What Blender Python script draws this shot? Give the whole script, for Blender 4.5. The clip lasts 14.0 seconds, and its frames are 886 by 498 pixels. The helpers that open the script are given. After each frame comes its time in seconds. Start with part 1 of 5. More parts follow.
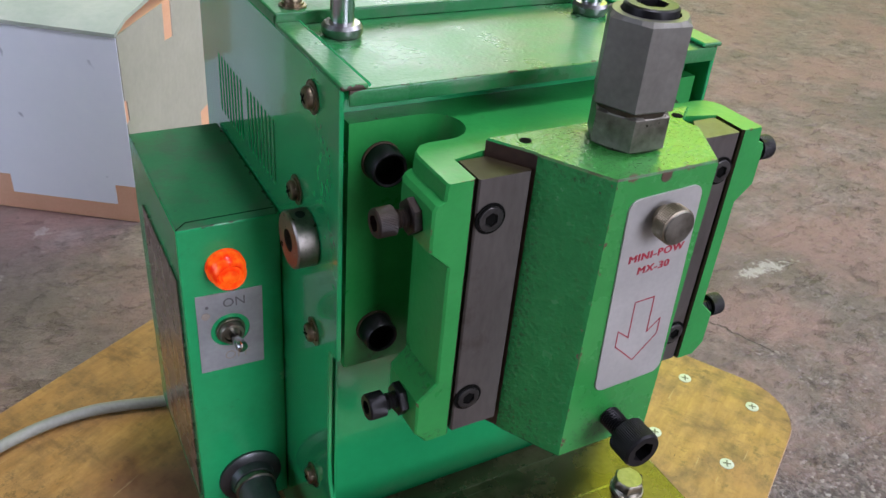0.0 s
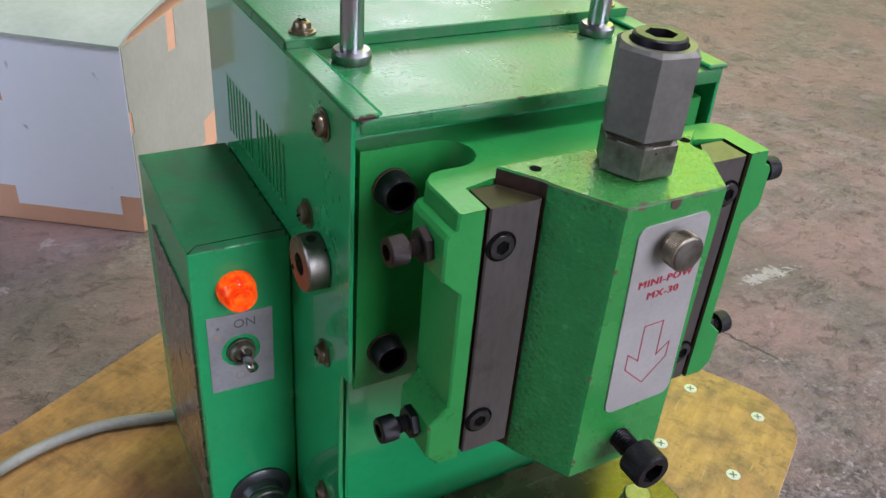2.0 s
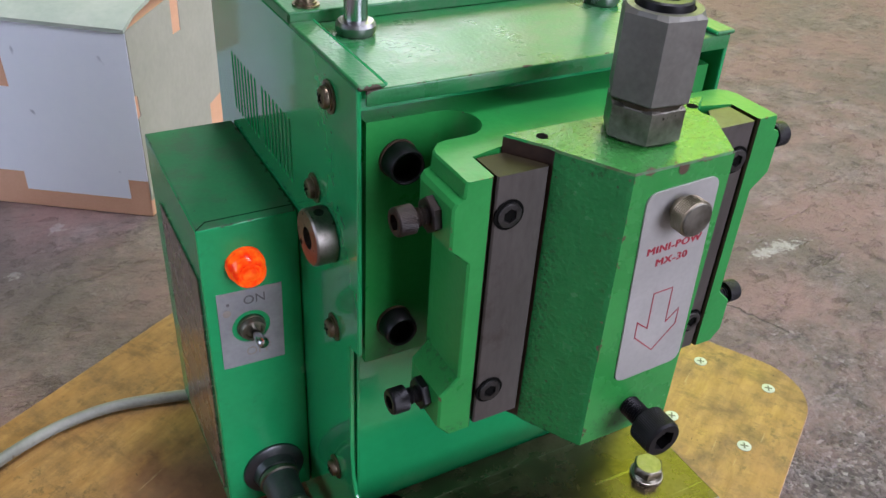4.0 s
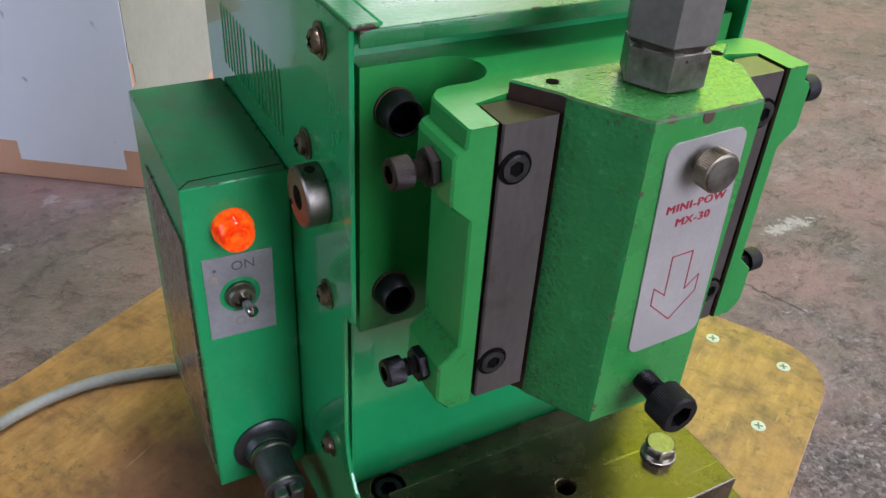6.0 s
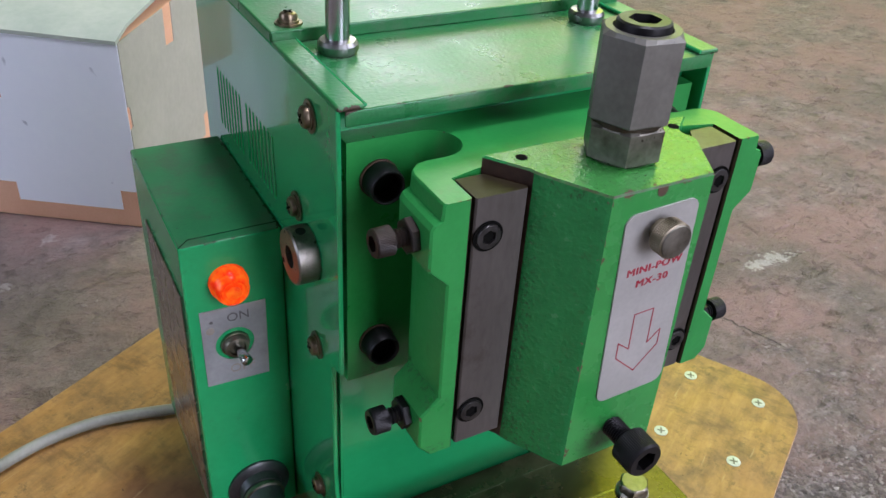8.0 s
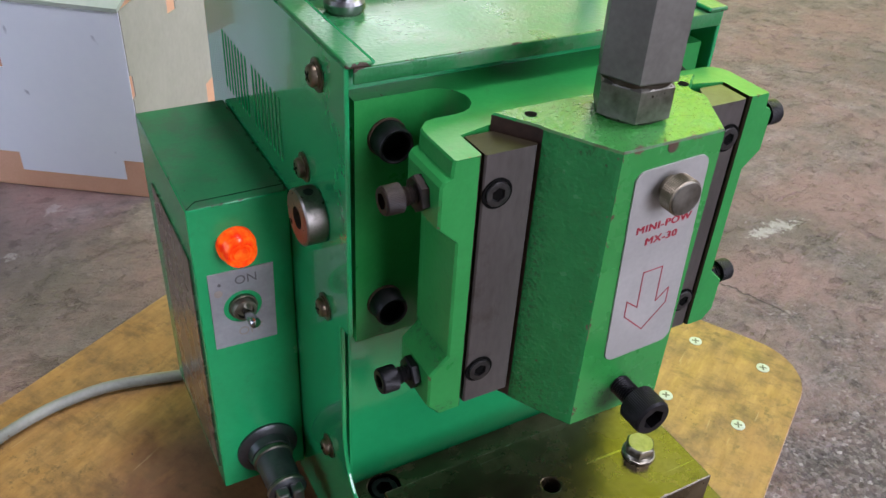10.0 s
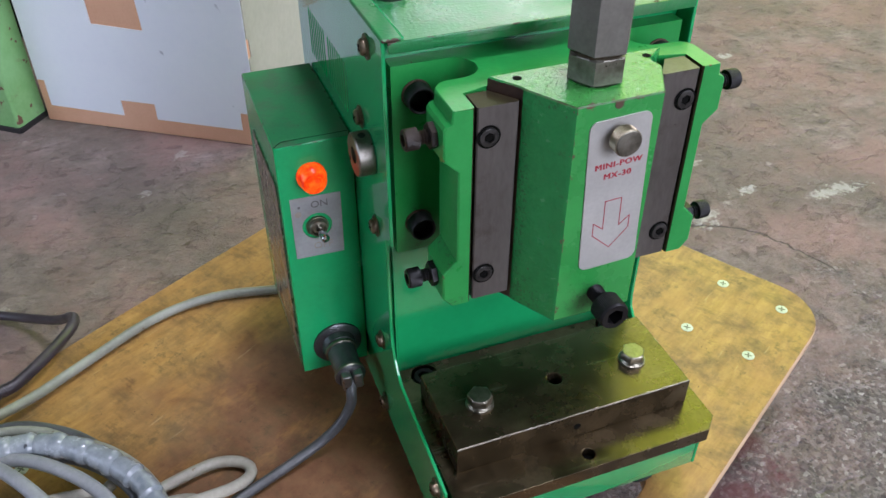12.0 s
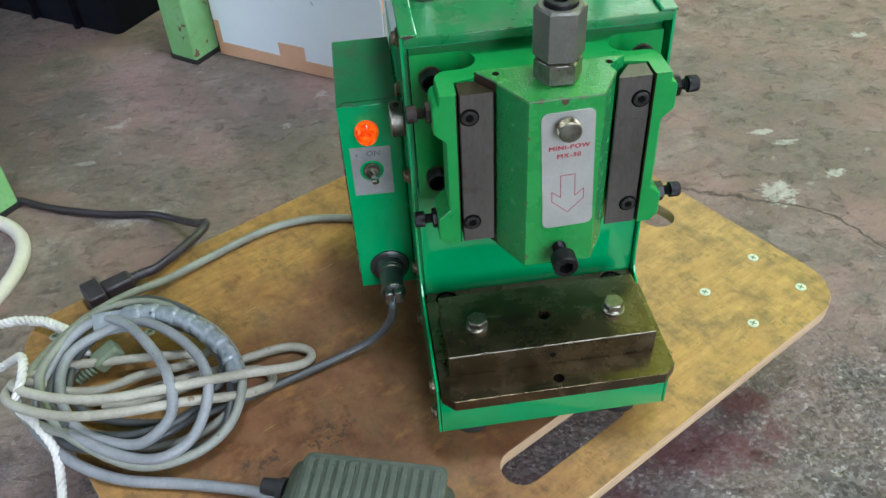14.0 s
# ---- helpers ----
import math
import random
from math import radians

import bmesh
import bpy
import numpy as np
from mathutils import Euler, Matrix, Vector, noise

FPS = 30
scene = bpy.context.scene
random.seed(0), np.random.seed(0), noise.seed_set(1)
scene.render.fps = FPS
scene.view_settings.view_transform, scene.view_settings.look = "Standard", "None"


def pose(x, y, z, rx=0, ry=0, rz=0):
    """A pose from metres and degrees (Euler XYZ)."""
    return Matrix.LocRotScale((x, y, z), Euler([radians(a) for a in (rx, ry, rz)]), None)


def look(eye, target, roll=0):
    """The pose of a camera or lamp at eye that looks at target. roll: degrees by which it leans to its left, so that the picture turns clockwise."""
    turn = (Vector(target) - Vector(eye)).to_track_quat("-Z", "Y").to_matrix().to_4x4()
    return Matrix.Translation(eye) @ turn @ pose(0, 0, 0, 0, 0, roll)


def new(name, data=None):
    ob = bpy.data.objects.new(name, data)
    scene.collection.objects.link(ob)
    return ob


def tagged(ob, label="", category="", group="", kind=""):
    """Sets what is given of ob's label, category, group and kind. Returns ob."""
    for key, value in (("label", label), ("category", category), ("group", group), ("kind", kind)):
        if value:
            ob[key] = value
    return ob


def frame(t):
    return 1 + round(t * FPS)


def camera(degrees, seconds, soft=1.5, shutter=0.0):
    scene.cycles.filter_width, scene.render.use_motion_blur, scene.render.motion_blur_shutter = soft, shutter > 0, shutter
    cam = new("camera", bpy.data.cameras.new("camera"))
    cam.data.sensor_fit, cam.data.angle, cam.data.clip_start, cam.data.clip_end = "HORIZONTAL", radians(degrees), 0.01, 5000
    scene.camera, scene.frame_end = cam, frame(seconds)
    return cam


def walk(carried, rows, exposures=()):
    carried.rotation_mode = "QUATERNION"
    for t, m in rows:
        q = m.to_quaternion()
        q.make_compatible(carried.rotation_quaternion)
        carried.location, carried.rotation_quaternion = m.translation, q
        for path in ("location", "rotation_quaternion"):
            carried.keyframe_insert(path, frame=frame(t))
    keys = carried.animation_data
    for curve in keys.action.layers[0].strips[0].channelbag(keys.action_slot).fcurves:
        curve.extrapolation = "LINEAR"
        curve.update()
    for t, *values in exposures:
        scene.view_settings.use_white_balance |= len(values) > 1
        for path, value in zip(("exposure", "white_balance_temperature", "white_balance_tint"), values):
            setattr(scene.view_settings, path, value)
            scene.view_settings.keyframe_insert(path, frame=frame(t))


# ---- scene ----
cam = camera(55.9, 14.0)
METRES, EYE, TILT, LEAN, TURN = 0.3915, 0.4037, 0.0, 0.0, -30.9
ROWS = [
    (0.0, 0.0, 0.0, 0.0, 2.9, -32.63, -4.54),
    (0.5, 0.0, 0.0048, 0.0076, 2.53, -32.72, -4.57),
    (1.0, -0.0041, 0.0111, -0.0, 2.64, -32.85, -4.58),
    (1.5, -0.0087, 0.0202, -0.0013, 2.74, -32.75, -4.5),
    (2.0, -0.0112, 0.006, 0.0227, 2.75, -32.6, -4.2),
    (2.5, -0.0123, 0.0132, 0.0095, 2.62, -32.7, -3.89),
    (3.0, -0.01, -0.0009, 0.0154, 2.51, -32.91, -3.49),
    (5.5, -0.0068, 0.0136, -0.0199, 2.95, -35.03, -3.05),
    (6.0, -0.0047, 0.041, -0.0374, 3.21, -35.07, -3.21),
    (6.5, -0.0192, 0.0427, -0.0243, 3.44, -34.62, -3.26),
    (7.0, -0.0197, 0.0361, 0.0226, 3.48, -33.51, -3.25),
    (7.5, -0.0003, 0.0144, 0.0282, 3.07, -33.13, -3.25),
    (8.0, 0.0058, 0.0091, 0.0228, 2.7, -33.28, -3.26),
    (10.5, 0.0014, -0.0017, 0.0107, 3.01, -35.5, -2.62),
    (11.0, 0.0322, -0.0544, 0.0355, 4.09, -35.93, -1.92),
    (11.5, 0.0465, -0.0844, 0.0513, 6.32, -36.71, -1.17),
    (12.0, 0.1299, -0.2173, 0.1307, 10.13, -37.91, -0.13),
    (12.5, 0.3191, -0.313, 0.2372, 15.19, -39.71, 1.29),
    (13.0, 0.406, -0.3458, 0.2772, 19.51, -40.75, 2.31),
    (13.5, 0.4463, -0.3588, 0.3124, 21.99, -41.76, 2.56),
    (14.0, 0.4436, -0.3623, 0.3256, 23.26, -41.71, 2.6),
]
walk(cam, [(t, pose(-0.185, -0.196, EYE, TILT, LEAN, TURN) @ pose(METRES * x, METRES * y, METRES * z, 90 + pitch, roll, yaw)) for t, x, y, z, yaw, pitch, roll in ROWS],
     exposures=[(0.0, 0.05, 5950, 27), (8.0, 0.04, 5930, 27), (11.0, 0.14, 5980, 27), (12.5, 0.20, 5830, 17), (14.0, 0.18, 5760, 8)])


# ---- world and light ----
world = bpy.data.worlds.new("world")
scene.world = world
world.use_nodes = True
wn = world.node_tree.nodes
sky = wn.new("ShaderNodeTexSky")
sky.sky_type = "NISHITA"
sky.sun_disc = False
sky.sun_elevation, sky.sun_rotation = radians(38), radians(140)
wn["Background"].inputs[1].default_value = 0.08
world.node_tree.links.new(sky.outputs[0], wn["Background"].inputs[0])


def window_light(name, place, target, size, power, colour):
    lamp = bpy.data.lights.new(name, "AREA")
    lamp.shape, lamp.size, lamp.size_y = "RECTANGLE", size[0], size[1]
    lamp.energy, lamp.color = power, colour
    ob = new(name, lamp)
    ob.matrix_world = look(place, target)
    return ob


window_light("door_daylight", (0.95, -3.40, 1.75), (0.0, 0.2, 0.2), (1.9, 2.5), 136, (0.92, 0.96, 1.0))
window_light("side_daylight", (2.35, -0.6, 2.35), (0.1, 0.0, 0.0), (2.0, 1.7), 46, (0.95, 0.96, 1.0))
window_light("roof_daylight", (0.55, 0.0, 4.15), (0.55, 0.02, 0.0), (0.6, 0.6), 84, (0.97, 0.98, 1.0))
window_light("west_daylight", (-3.55, 0.2, 1.3), (-0.2, 0.6, 0.0), (1.9, 1.9), 36, (0.80, 0.89, 1.0))
window_light("back_daylight", (1.75, 3.55, 2.0), (0.2, 0.2, 0.0), (1.1, 1.3), 14, (0.97, 0.98, 0.97))
window_light("leaf_daylight", (2.36, 2.15, 2.55), (0.2, 0.2, 0.3), (2.1, 2.5), 38, (0.78, 1.0, 0.08))

# ---- materials ----


def material(name):
    m = bpy.data.materials.new(name)
    m.use_nodes = True
    return m, m.node_tree, m.node_tree.nodes["Principled BSDF"]


def node(nt, kind, **inputs):
    n = nt.nodes.new("ShaderNode" + kind)
    for k, v in inputs.items():
        n.inputs[k.replace("_", " ")].default_value = v
    return n


def noise_of(nt, coord, scale, detail=4.0, rough=0.55, stretch=None):
    n = node(nt, "TexNoise", Scale=scale, Detail=detail, Roughness=rough)
    src = coord
    if stretch:
        mp = node(nt, "Mapping")
        mp.inputs["Scale"].default_value = stretch
        nt.links.new(coord, mp.inputs["Vector"])
        src = mp.outputs[0]
    nt.links.new(src, n.inputs["Vector"])
    return n.outputs["Fac"]


def ramp(nt, value, stops):
    r = nt.nodes.new("ShaderNodeValToRGB")
    el = r.color_ramp.elements
    while len(el) < len(stops):
        el.new(0.5)
    for e, (p, c) in zip(el, stops):
        e.position = p
        e.color = (*c, 1) if len(c) == 3 else c
    nt.links.new(value, r.inputs[0])
    return r.outputs[0]


def grey(v):
    return (v, v, v)


def mix(nt, fac, a, b, mode="MIX"):
    n = nt.nodes.new("ShaderNodeMix")
    n.data_type, n.blend_type = "RGBA", mode
    for sock, val in ((n.inputs[0], fac), (n.inputs[6], a), (n.inputs[7], b)):
        if isinstance(val, (int, float)):
            sock.default_value = val
        elif isinstance(val, tuple):
            sock.default_value = (*val, 1)
        else:
            nt.links.new(val, sock)
    return n.outputs[2]


def math_node(nt, op, a, b=0.0):
    n = nt.nodes.new("ShaderNodeMath")
    n.operation = op
    for sock, val in zip(n.inputs, (a, b)):
        if isinstance(val, (int, float)):
            sock.default_value = val
        else:
            nt.links.new(val, sock)
    return n.outputs[0]


def relief(nt, bsdf, height, strength, distance):
    b = node(nt, "Bump", Strength=strength, Distance=distance)
    nt.links.new(height, b.inputs["Height"])
    nt.links.new(b.outputs[0], bsdf.inputs["Normal"])


def surface(name, a, b, rough=(0.3, 0.5), metal=0.0, fine=600.0, coarse=25.0, bump=0.1, depth=0.0003,
            coat=0.0, specks=None, speck_scale=260.0, speck_at=0.72, edges=(), edge_colour=(0.10, 0.045, 0.03), edge_width=0.002,
            stretch=None, grime_or_sheen=None, grime_or_sheen_scale=60.0, grime_or_sheen_at=0.56, gunk=(), lumps=0.0, lump_depth=1.0, scratches=None):
    """Two tones mixed at two scales, uneven gloss, fine relief, dark specks and chipped edges."""
    m, nt, bsdf = material(name)
    co = nt.nodes.new("ShaderNodeTexCoord").outputs["Object"]
    big = noise_of(nt, co, coarse, 5, 0.6, stretch)
    small = noise_of(nt, co, fine, 3, 0.5, stretch)
    both = math_node(nt, "ADD", math_node(nt, "MULTIPLY", big, 0.75), math_node(nt, "MULTIPLY", small, 0.25))
    col = ramp(nt, both, [(0.36, a), (0.64, b)])
    if specks:
        sp = noise_of(nt, co, speck_scale, 2, 0.5)
        col = mix(nt, ramp(nt, sp, [(speck_at, grey(0)), (speck_at + 0.02, grey(1))]), col, specks)
    if grime_or_sheen:
        dirty = noise_of(nt, co, grime_or_sheen_scale, 7, 0.75)
        col = mix(nt, ramp(nt, dirty, [(grime_or_sheen_at, grey(0)), (grime_or_sheen_at + 0.12, grey(0.5))]), col, grime_or_sheen)
    for x, z, rx, rz in gunk:
        # oily black grit caught at a lower edge
        at = nt.nodes.new("ShaderNodeSeparateXYZ")
        nt.links.new(co, at.inputs[0])
        ex = math_node(nt, "POWER", math_node(nt, "DIVIDE", math_node(nt, "SUBTRACT", at.outputs[0], x), rx), 2.0)
        ez = math_node(nt, "POWER", math_node(nt, "DIVIDE", math_node(nt, "SUBTRACT", at.outputs[2], z), rz), 2.0)
        near = ramp(nt, math_node(nt, "ADD", ex, ez), [(0.2, grey(1)), (1.0, grey(0))])
        grit = ramp(nt, noise_of(nt, co, 620, 5, 0.75), [(0.53, grey(0)), (0.60, grey(0.6))])
        col = mix(nt, mix(nt, near, grey(0), grit), col, (0.022, 0.030, 0.014))
    if scratches:
        for turn in (0.5, 2.2):
            spin = node(nt, "Mapping")
            spin.inputs["Rotation"].default_value = (0, 0, turn)
            spin.inputs["Scale"].default_value = (8.0, 190.0, 8.0)
            nt.links.new(co, spin.inputs["Vector"])
            line = noise_of(nt, spin.outputs[0], 1.6, 2, 0.5)
            col = mix(nt, ramp(nt, line, [(0.66, grey(0)), (0.70, grey(0.35))]), col, scratches)
    chips = None
    for axes in edges:
        sep = nt.nodes.new("ShaderNodeSeparateXYZ")
        nt.links.new(co, sep.inputs[0])
        d = None
        for axis, value in axes:
            e = math_node(nt, "POWER", math_node(nt, "ABSOLUTE", math_node(nt, "SUBTRACT", sep.outputs["XYZ".index(axis)], value)), 2.0)
            d = e if d is None else math_node(nt, "ADD", d, e)
        d = math_node(nt, "SQRT", d)
        n2 = noise_of(nt, co, 170.0, 4, 0.65)
        reach = math_node(nt, "MULTIPLY", math_node(nt, "SUBTRACT", n2, 0.52), edge_width * 9)
        hit = math_node(nt, "LESS_THAN", d, reach)
        chips = hit if chips is None else math_node(nt, "MAXIMUM", chips, hit)
    if chips is not None:
        col = mix(nt, chips, col, edge_colour)
    nt.links.new(col, bsdf.inputs["Base Color"])
    r = ramp(nt, big, [(0.3, grey(rough[0])), (0.7, grey(rough[1]))])
    if chips is not None:
        r = mix(nt, chips, r, grey(0.75))
    nt.links.new(r, bsdf.inputs["Roughness"])
    bsdf.inputs["Metallic"].default_value = metal
    if coat:
        bsdf.inputs["Coat Weight"].default_value = coat
        bsdf.inputs["Coat Roughness"].default_value = 0.05
        bsdf.inputs["Coat IOR"].default_value = 1.6
    if bump:
        height = math_node(nt, "ADD", math_node(nt, "MULTIPLY", big, 0.35), math_node(nt, "MULTIPLY", small, 0.65))
        if lumps:
            # the pimples of a sand casting or of orange-peel paint
            pimple = ramp(nt, noise_of(nt, co, lumps, 1.5, 0.45), [(0.46, grey(0)), (0.66, grey(1))])
            height = math_node(nt, "ADD", height, math_node(nt, "MULTIPLY", pimple, lump_depth))
        relief(nt, bsdf, height, bump, depth)
    return m


SHEET_GREEN = surface("green_enamel", (0.008, 0.276, 0.083), (0.011, 0.322, 0.101), (0.16, 0.26), fine=260, coarse=14, bump=0.012, coat=0.6,
                      specks=(0.03, 0.10, 0.03), speck_scale=420, speck_at=0.78)
# chips are wear; grey blotches paint scuffs and sky sheen, base darkened against top light
LID_GREEN = surface("green_enamel_worn_sheen", (0.012, 0.150, 0.040), (0.020, 0.190, 0.056), (0.22, 0.40), fine=900, coarse=30, bump=0.30,
                    specks=(0.07, 0.13, 0.04), speck_scale=300, speck_at=0.75, lumps=520.0, lump_depth=0.5,
                    grime_or_sheen=(0.105, 0.165, 0.095), grime_or_sheen_scale=34, grime_or_sheen_at=0.47,
                    edges=((("Y", 0.045), ("Z", 0.297)),), edge_colour=(0.055, 0.035, 0.022), edge_width=0.0012)
LID_GREEN.node_tree.nodes["Principled BSDF"].inputs["Specular IOR Level"].default_value = 0.42
CAST_GREEN = surface("green_casting_paint", (0.011, 0.218, 0.041), (0.019, 0.265, 0.053), (0.24, 0.42), fine=420, coarse=40, bump=0.25, depth=0.0006,
                     specks=(0.06, 0.08, 0.03), speck_scale=330, speck_at=0.77,
                     edges=((("Z", 0.282), ("Y", 0.0)), (("Z", 0.282), ("X", -0.069)), (("Z", 0.171), ("Y", 0.0)), (("X", -0.0725), ("Y", 0.0))), edge_colour=(0.12, 0.10, 0.04), edge_width=0.0008,
                     grime_or_sheen=(0.045, 0.13, 0.028), grime_or_sheen_scale=85, grime_or_sheen_at=0.60, gunk=((-0.0665, 0.197, 0.006, 0.004), (-0.066, 0.173, 0.008, 0.004)))
# slanted faces: the slide's green darkened to hold the shade on them
RAM_SHADED_GREEN = surface("shaded_green_slide_paint", (0.011, 0.178, 0.042), (0.017, 0.222, 0.054), (0.15, 0.30), fine=520, coarse=110, bump=0.55, depth=0.0007,
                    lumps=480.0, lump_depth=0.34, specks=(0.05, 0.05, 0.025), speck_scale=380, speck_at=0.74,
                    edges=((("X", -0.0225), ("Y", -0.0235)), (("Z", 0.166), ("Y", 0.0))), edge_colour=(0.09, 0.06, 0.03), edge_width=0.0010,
                    grime_or_sheen=(0.030, 0.09, 0.024), grime_or_sheen_scale=120, grime_or_sheen_at=0.58, gunk=((-0.032, 0.172, 0.009, 0.016), (-0.0345, 0.225, 0.003, 0.060), (-0.030, 0.284, 0.008, 0.004)))
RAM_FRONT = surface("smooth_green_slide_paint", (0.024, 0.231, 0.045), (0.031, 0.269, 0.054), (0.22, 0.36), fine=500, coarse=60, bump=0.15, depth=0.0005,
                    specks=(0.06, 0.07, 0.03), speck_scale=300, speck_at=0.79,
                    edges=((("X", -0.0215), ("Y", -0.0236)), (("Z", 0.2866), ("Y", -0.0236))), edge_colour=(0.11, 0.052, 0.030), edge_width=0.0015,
                    grime_or_sheen=(0.030, 0.12, 0.030), grime_or_sheen_scale=70, grime_or_sheen_at=0.60, gunk=((-0.004, 0.178, 0.016, 0.012),))
# oily dirt, plus the leaves' yellow-green reflection tinted into the base
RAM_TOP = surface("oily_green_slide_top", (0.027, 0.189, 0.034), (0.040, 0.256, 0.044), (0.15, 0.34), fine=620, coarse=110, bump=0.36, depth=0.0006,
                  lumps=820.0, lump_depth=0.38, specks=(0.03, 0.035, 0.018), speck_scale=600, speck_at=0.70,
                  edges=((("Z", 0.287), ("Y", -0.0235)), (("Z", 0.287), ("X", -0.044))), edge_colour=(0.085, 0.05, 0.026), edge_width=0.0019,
                  grime_or_sheen=(0.045, 0.10, 0.030), grime_or_sheen_scale=150, grime_or_sheen_at=0.53)
CHIPPED_EDGE = surface("chipped_paint_edge", (0.050, 0.026, 0.014), (0.030, 0.17, 0.042), (0.35, 0.6), fine=500, coarse=210, bump=0.2)
OILY_RUST = surface("oily_rust", (0.020, 0.010, 0.006), (0.050, 0.026, 0.015), (0.36, 0.55), 0.2, fine=500, coarse=130, bump=0.12)
RUST = surface("rusty_brown", (0.055, 0.030, 0.018), (0.10, 0.058, 0.036), (0.6, 0.8), 0.2, fine=500, coarse=150, bump=0.1)
BOX_GREEN = surface("green_box_enamel", (0.008, 0.305, 0.096), (0.010, 0.365, 0.118), (0.16, 0.28), fine=350, coarse=18, bump=0.05,
                    specks=(0.02, 0.05, 0.02), speck_scale=300, speck_at=0.79,
                    edges=((("Z", 0.213), ("Y", 0.113)), (("Z", 0.213), ("X", -0.131))), edge_colour=(0.02, 0.09, 0.03), edge_width=0.0009,
                    grime_or_sheen=(0.02, 0.10, 0.04), grime_or_sheen_scale=30, grime_or_sheen_at=0.64)
# dirty top; its base green is also darkened to offset the roof light
BOX_TOP = surface("dirty_dimmed_green_box_top", (0.011, 0.135, 0.046), (0.017, 0.190, 0.062), (0.28, 0.50), fine=500, coarse=22, bump=0.10,
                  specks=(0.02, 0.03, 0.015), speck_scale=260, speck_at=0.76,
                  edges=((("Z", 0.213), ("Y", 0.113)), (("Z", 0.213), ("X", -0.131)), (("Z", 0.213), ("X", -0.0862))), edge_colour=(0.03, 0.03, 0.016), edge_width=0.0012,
                  grime_or_sheen=(0.060, 0.088, 0.052), grime_or_sheen_scale=32, grime_or_sheen_at=0.46)
GIB_STEEL = surface("ground_steel", (0.088, 0.078, 0.070), (0.150, 0.134, 0.122), (0.36, 0.55), 0.6, fine=500, coarse=26, bump=0.08,
                    specks=(0.05, 0.04, 0.035), speck_scale=260, speck_at=0.75, stretch=(1.0, 1.0, 0.28), grime_or_sheen=(0.06, 0.045, 0.036), grime_or_sheen_scale=45, grime_or_sheen_at=0.55)
SOCKET_STEEL = surface("dark_socket_steel", (0.075, 0.078, 0.08), (0.12, 0.122, 0.125), (0.3, 0.45), 0.8, fine=500, coarse=60, bump=0.06)
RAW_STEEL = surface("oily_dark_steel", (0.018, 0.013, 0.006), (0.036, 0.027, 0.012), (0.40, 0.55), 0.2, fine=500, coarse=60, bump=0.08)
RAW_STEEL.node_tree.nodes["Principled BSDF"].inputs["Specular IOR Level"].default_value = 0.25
COUPLING_STEEL = surface("grey_steel", (0.130, 0.126, 0.108), (0.195, 0.190, 0.165), (0.42, 0.60), 0.7, fine=500, coarse=45, bump=0.06,
                         specks=(0.04, 0.035, 0.03), speck_scale=330, speck_at=0.76)
NUT_STEEL = surface("worn_nut_steel", (0.105, 0.098, 0.076), (0.24, 0.228, 0.19), (0.30, 0.52), 0.9, fine=400, coarse=110, bump=0.10,
                    specks=(0.04, 0.032, 0.02), speck_scale=240, speck_at=0.68)
KNOB_STEEL = surface("dirty_nickel", (0.20, 0.165, 0.105), (0.36, 0.32, 0.24), (0.3, 0.5), 0.95, fine=400, coarse=120, bump=0.08)
DIE_STEEL = surface("blued_oiled_steel", (0.085, 0.064, 0.036), (0.145, 0.112, 0.066), (0.17, 0.36), 0.9, fine=420, coarse=42, bump=0.07,
                    specks=(0.16, 0.13, 0.07), speck_scale=500, speck_at=0.79,
                    edges=((("Y", -0.027), ("Z", 0.09)), (("X", 0.074), ("Z", 0.09)), ), edge_colour=(0.42, 0.38, 0.32), edge_width=0.0007,
                    grime_or_sheen=(0.035, 0.030, 0.016), grime_or_sheen_scale=55, grime_or_sheen_at=0.52, scratches=(0.30, 0.27, 0.19))
SCREW_STEEL = surface("dull_screw_steel", (0.035, 0.034, 0.033), (0.075, 0.072, 0.068), (0.3, 0.45), 0.8, fine=600, coarse=120, bump=0.08)
BLACK_OXIDE = surface("black_oxide", (0.008, 0.008, 0.009), (0.018, 0.017, 0.017), (0.34, 0.5), 0.6, fine=700, coarse=90, bump=0.08)
RUSTY_OXIDE = surface("rusty_black_oxide", (0.008, 0.006, 0.005), (0.026, 0.015, 0.009), (0.42, 0.6), 0.4, fine=500, coarse=160, bump=0.1)
ZINC = surface("zinc_plate", (0.17, 0.155, 0.115), (0.30, 0.28, 0.225), (0.30, 0.48), 1.0, fine=500, coarse=120, bump=0.06)
SCREW_ZINC = surface("pale_zinc_screw", (0.38, 0.42, 0.40), (0.52, 0.55, 0.53), (0.4, 0.55), 0.4, fine=500, coarse=160, bump=0.06)
BRASSY = surface("old_nickel", (0.17, 0.125, 0.08), (0.33, 0.265, 0.185), (0.26, 0.46), 1.0, fine=500, coarse=160, bump=0.08)
SATIN_STEEL = surface("satin_steel", (0.26, 0.26, 0.255), (0.38, 0.38, 0.37), (0.24, 0.38), 1.0, fine=400, coarse=90, bump=0.04)
CHROME = surface("chrome", (0.46, 0.47, 0.48), (0.58, 0.58, 0.59), (0.14, 0.28), 1.0, fine=300, coarse=60, bump=0.02)
COLLAR_STEEL = surface("turned_steel", (0.17, 0.155, 0.135), (0.31, 0.285, 0.25), (0.30, 0.46), 1.0, fine=600, coarse=90, bump=0.05,
                       specks=(0.05, 0.03, 0.02), speck_scale=300, speck_at=0.66, grime_or_sheen=(0.06, 0.045, 0.03), grime_or_sheen_scale=140, grime_or_sheen_at=0.55)
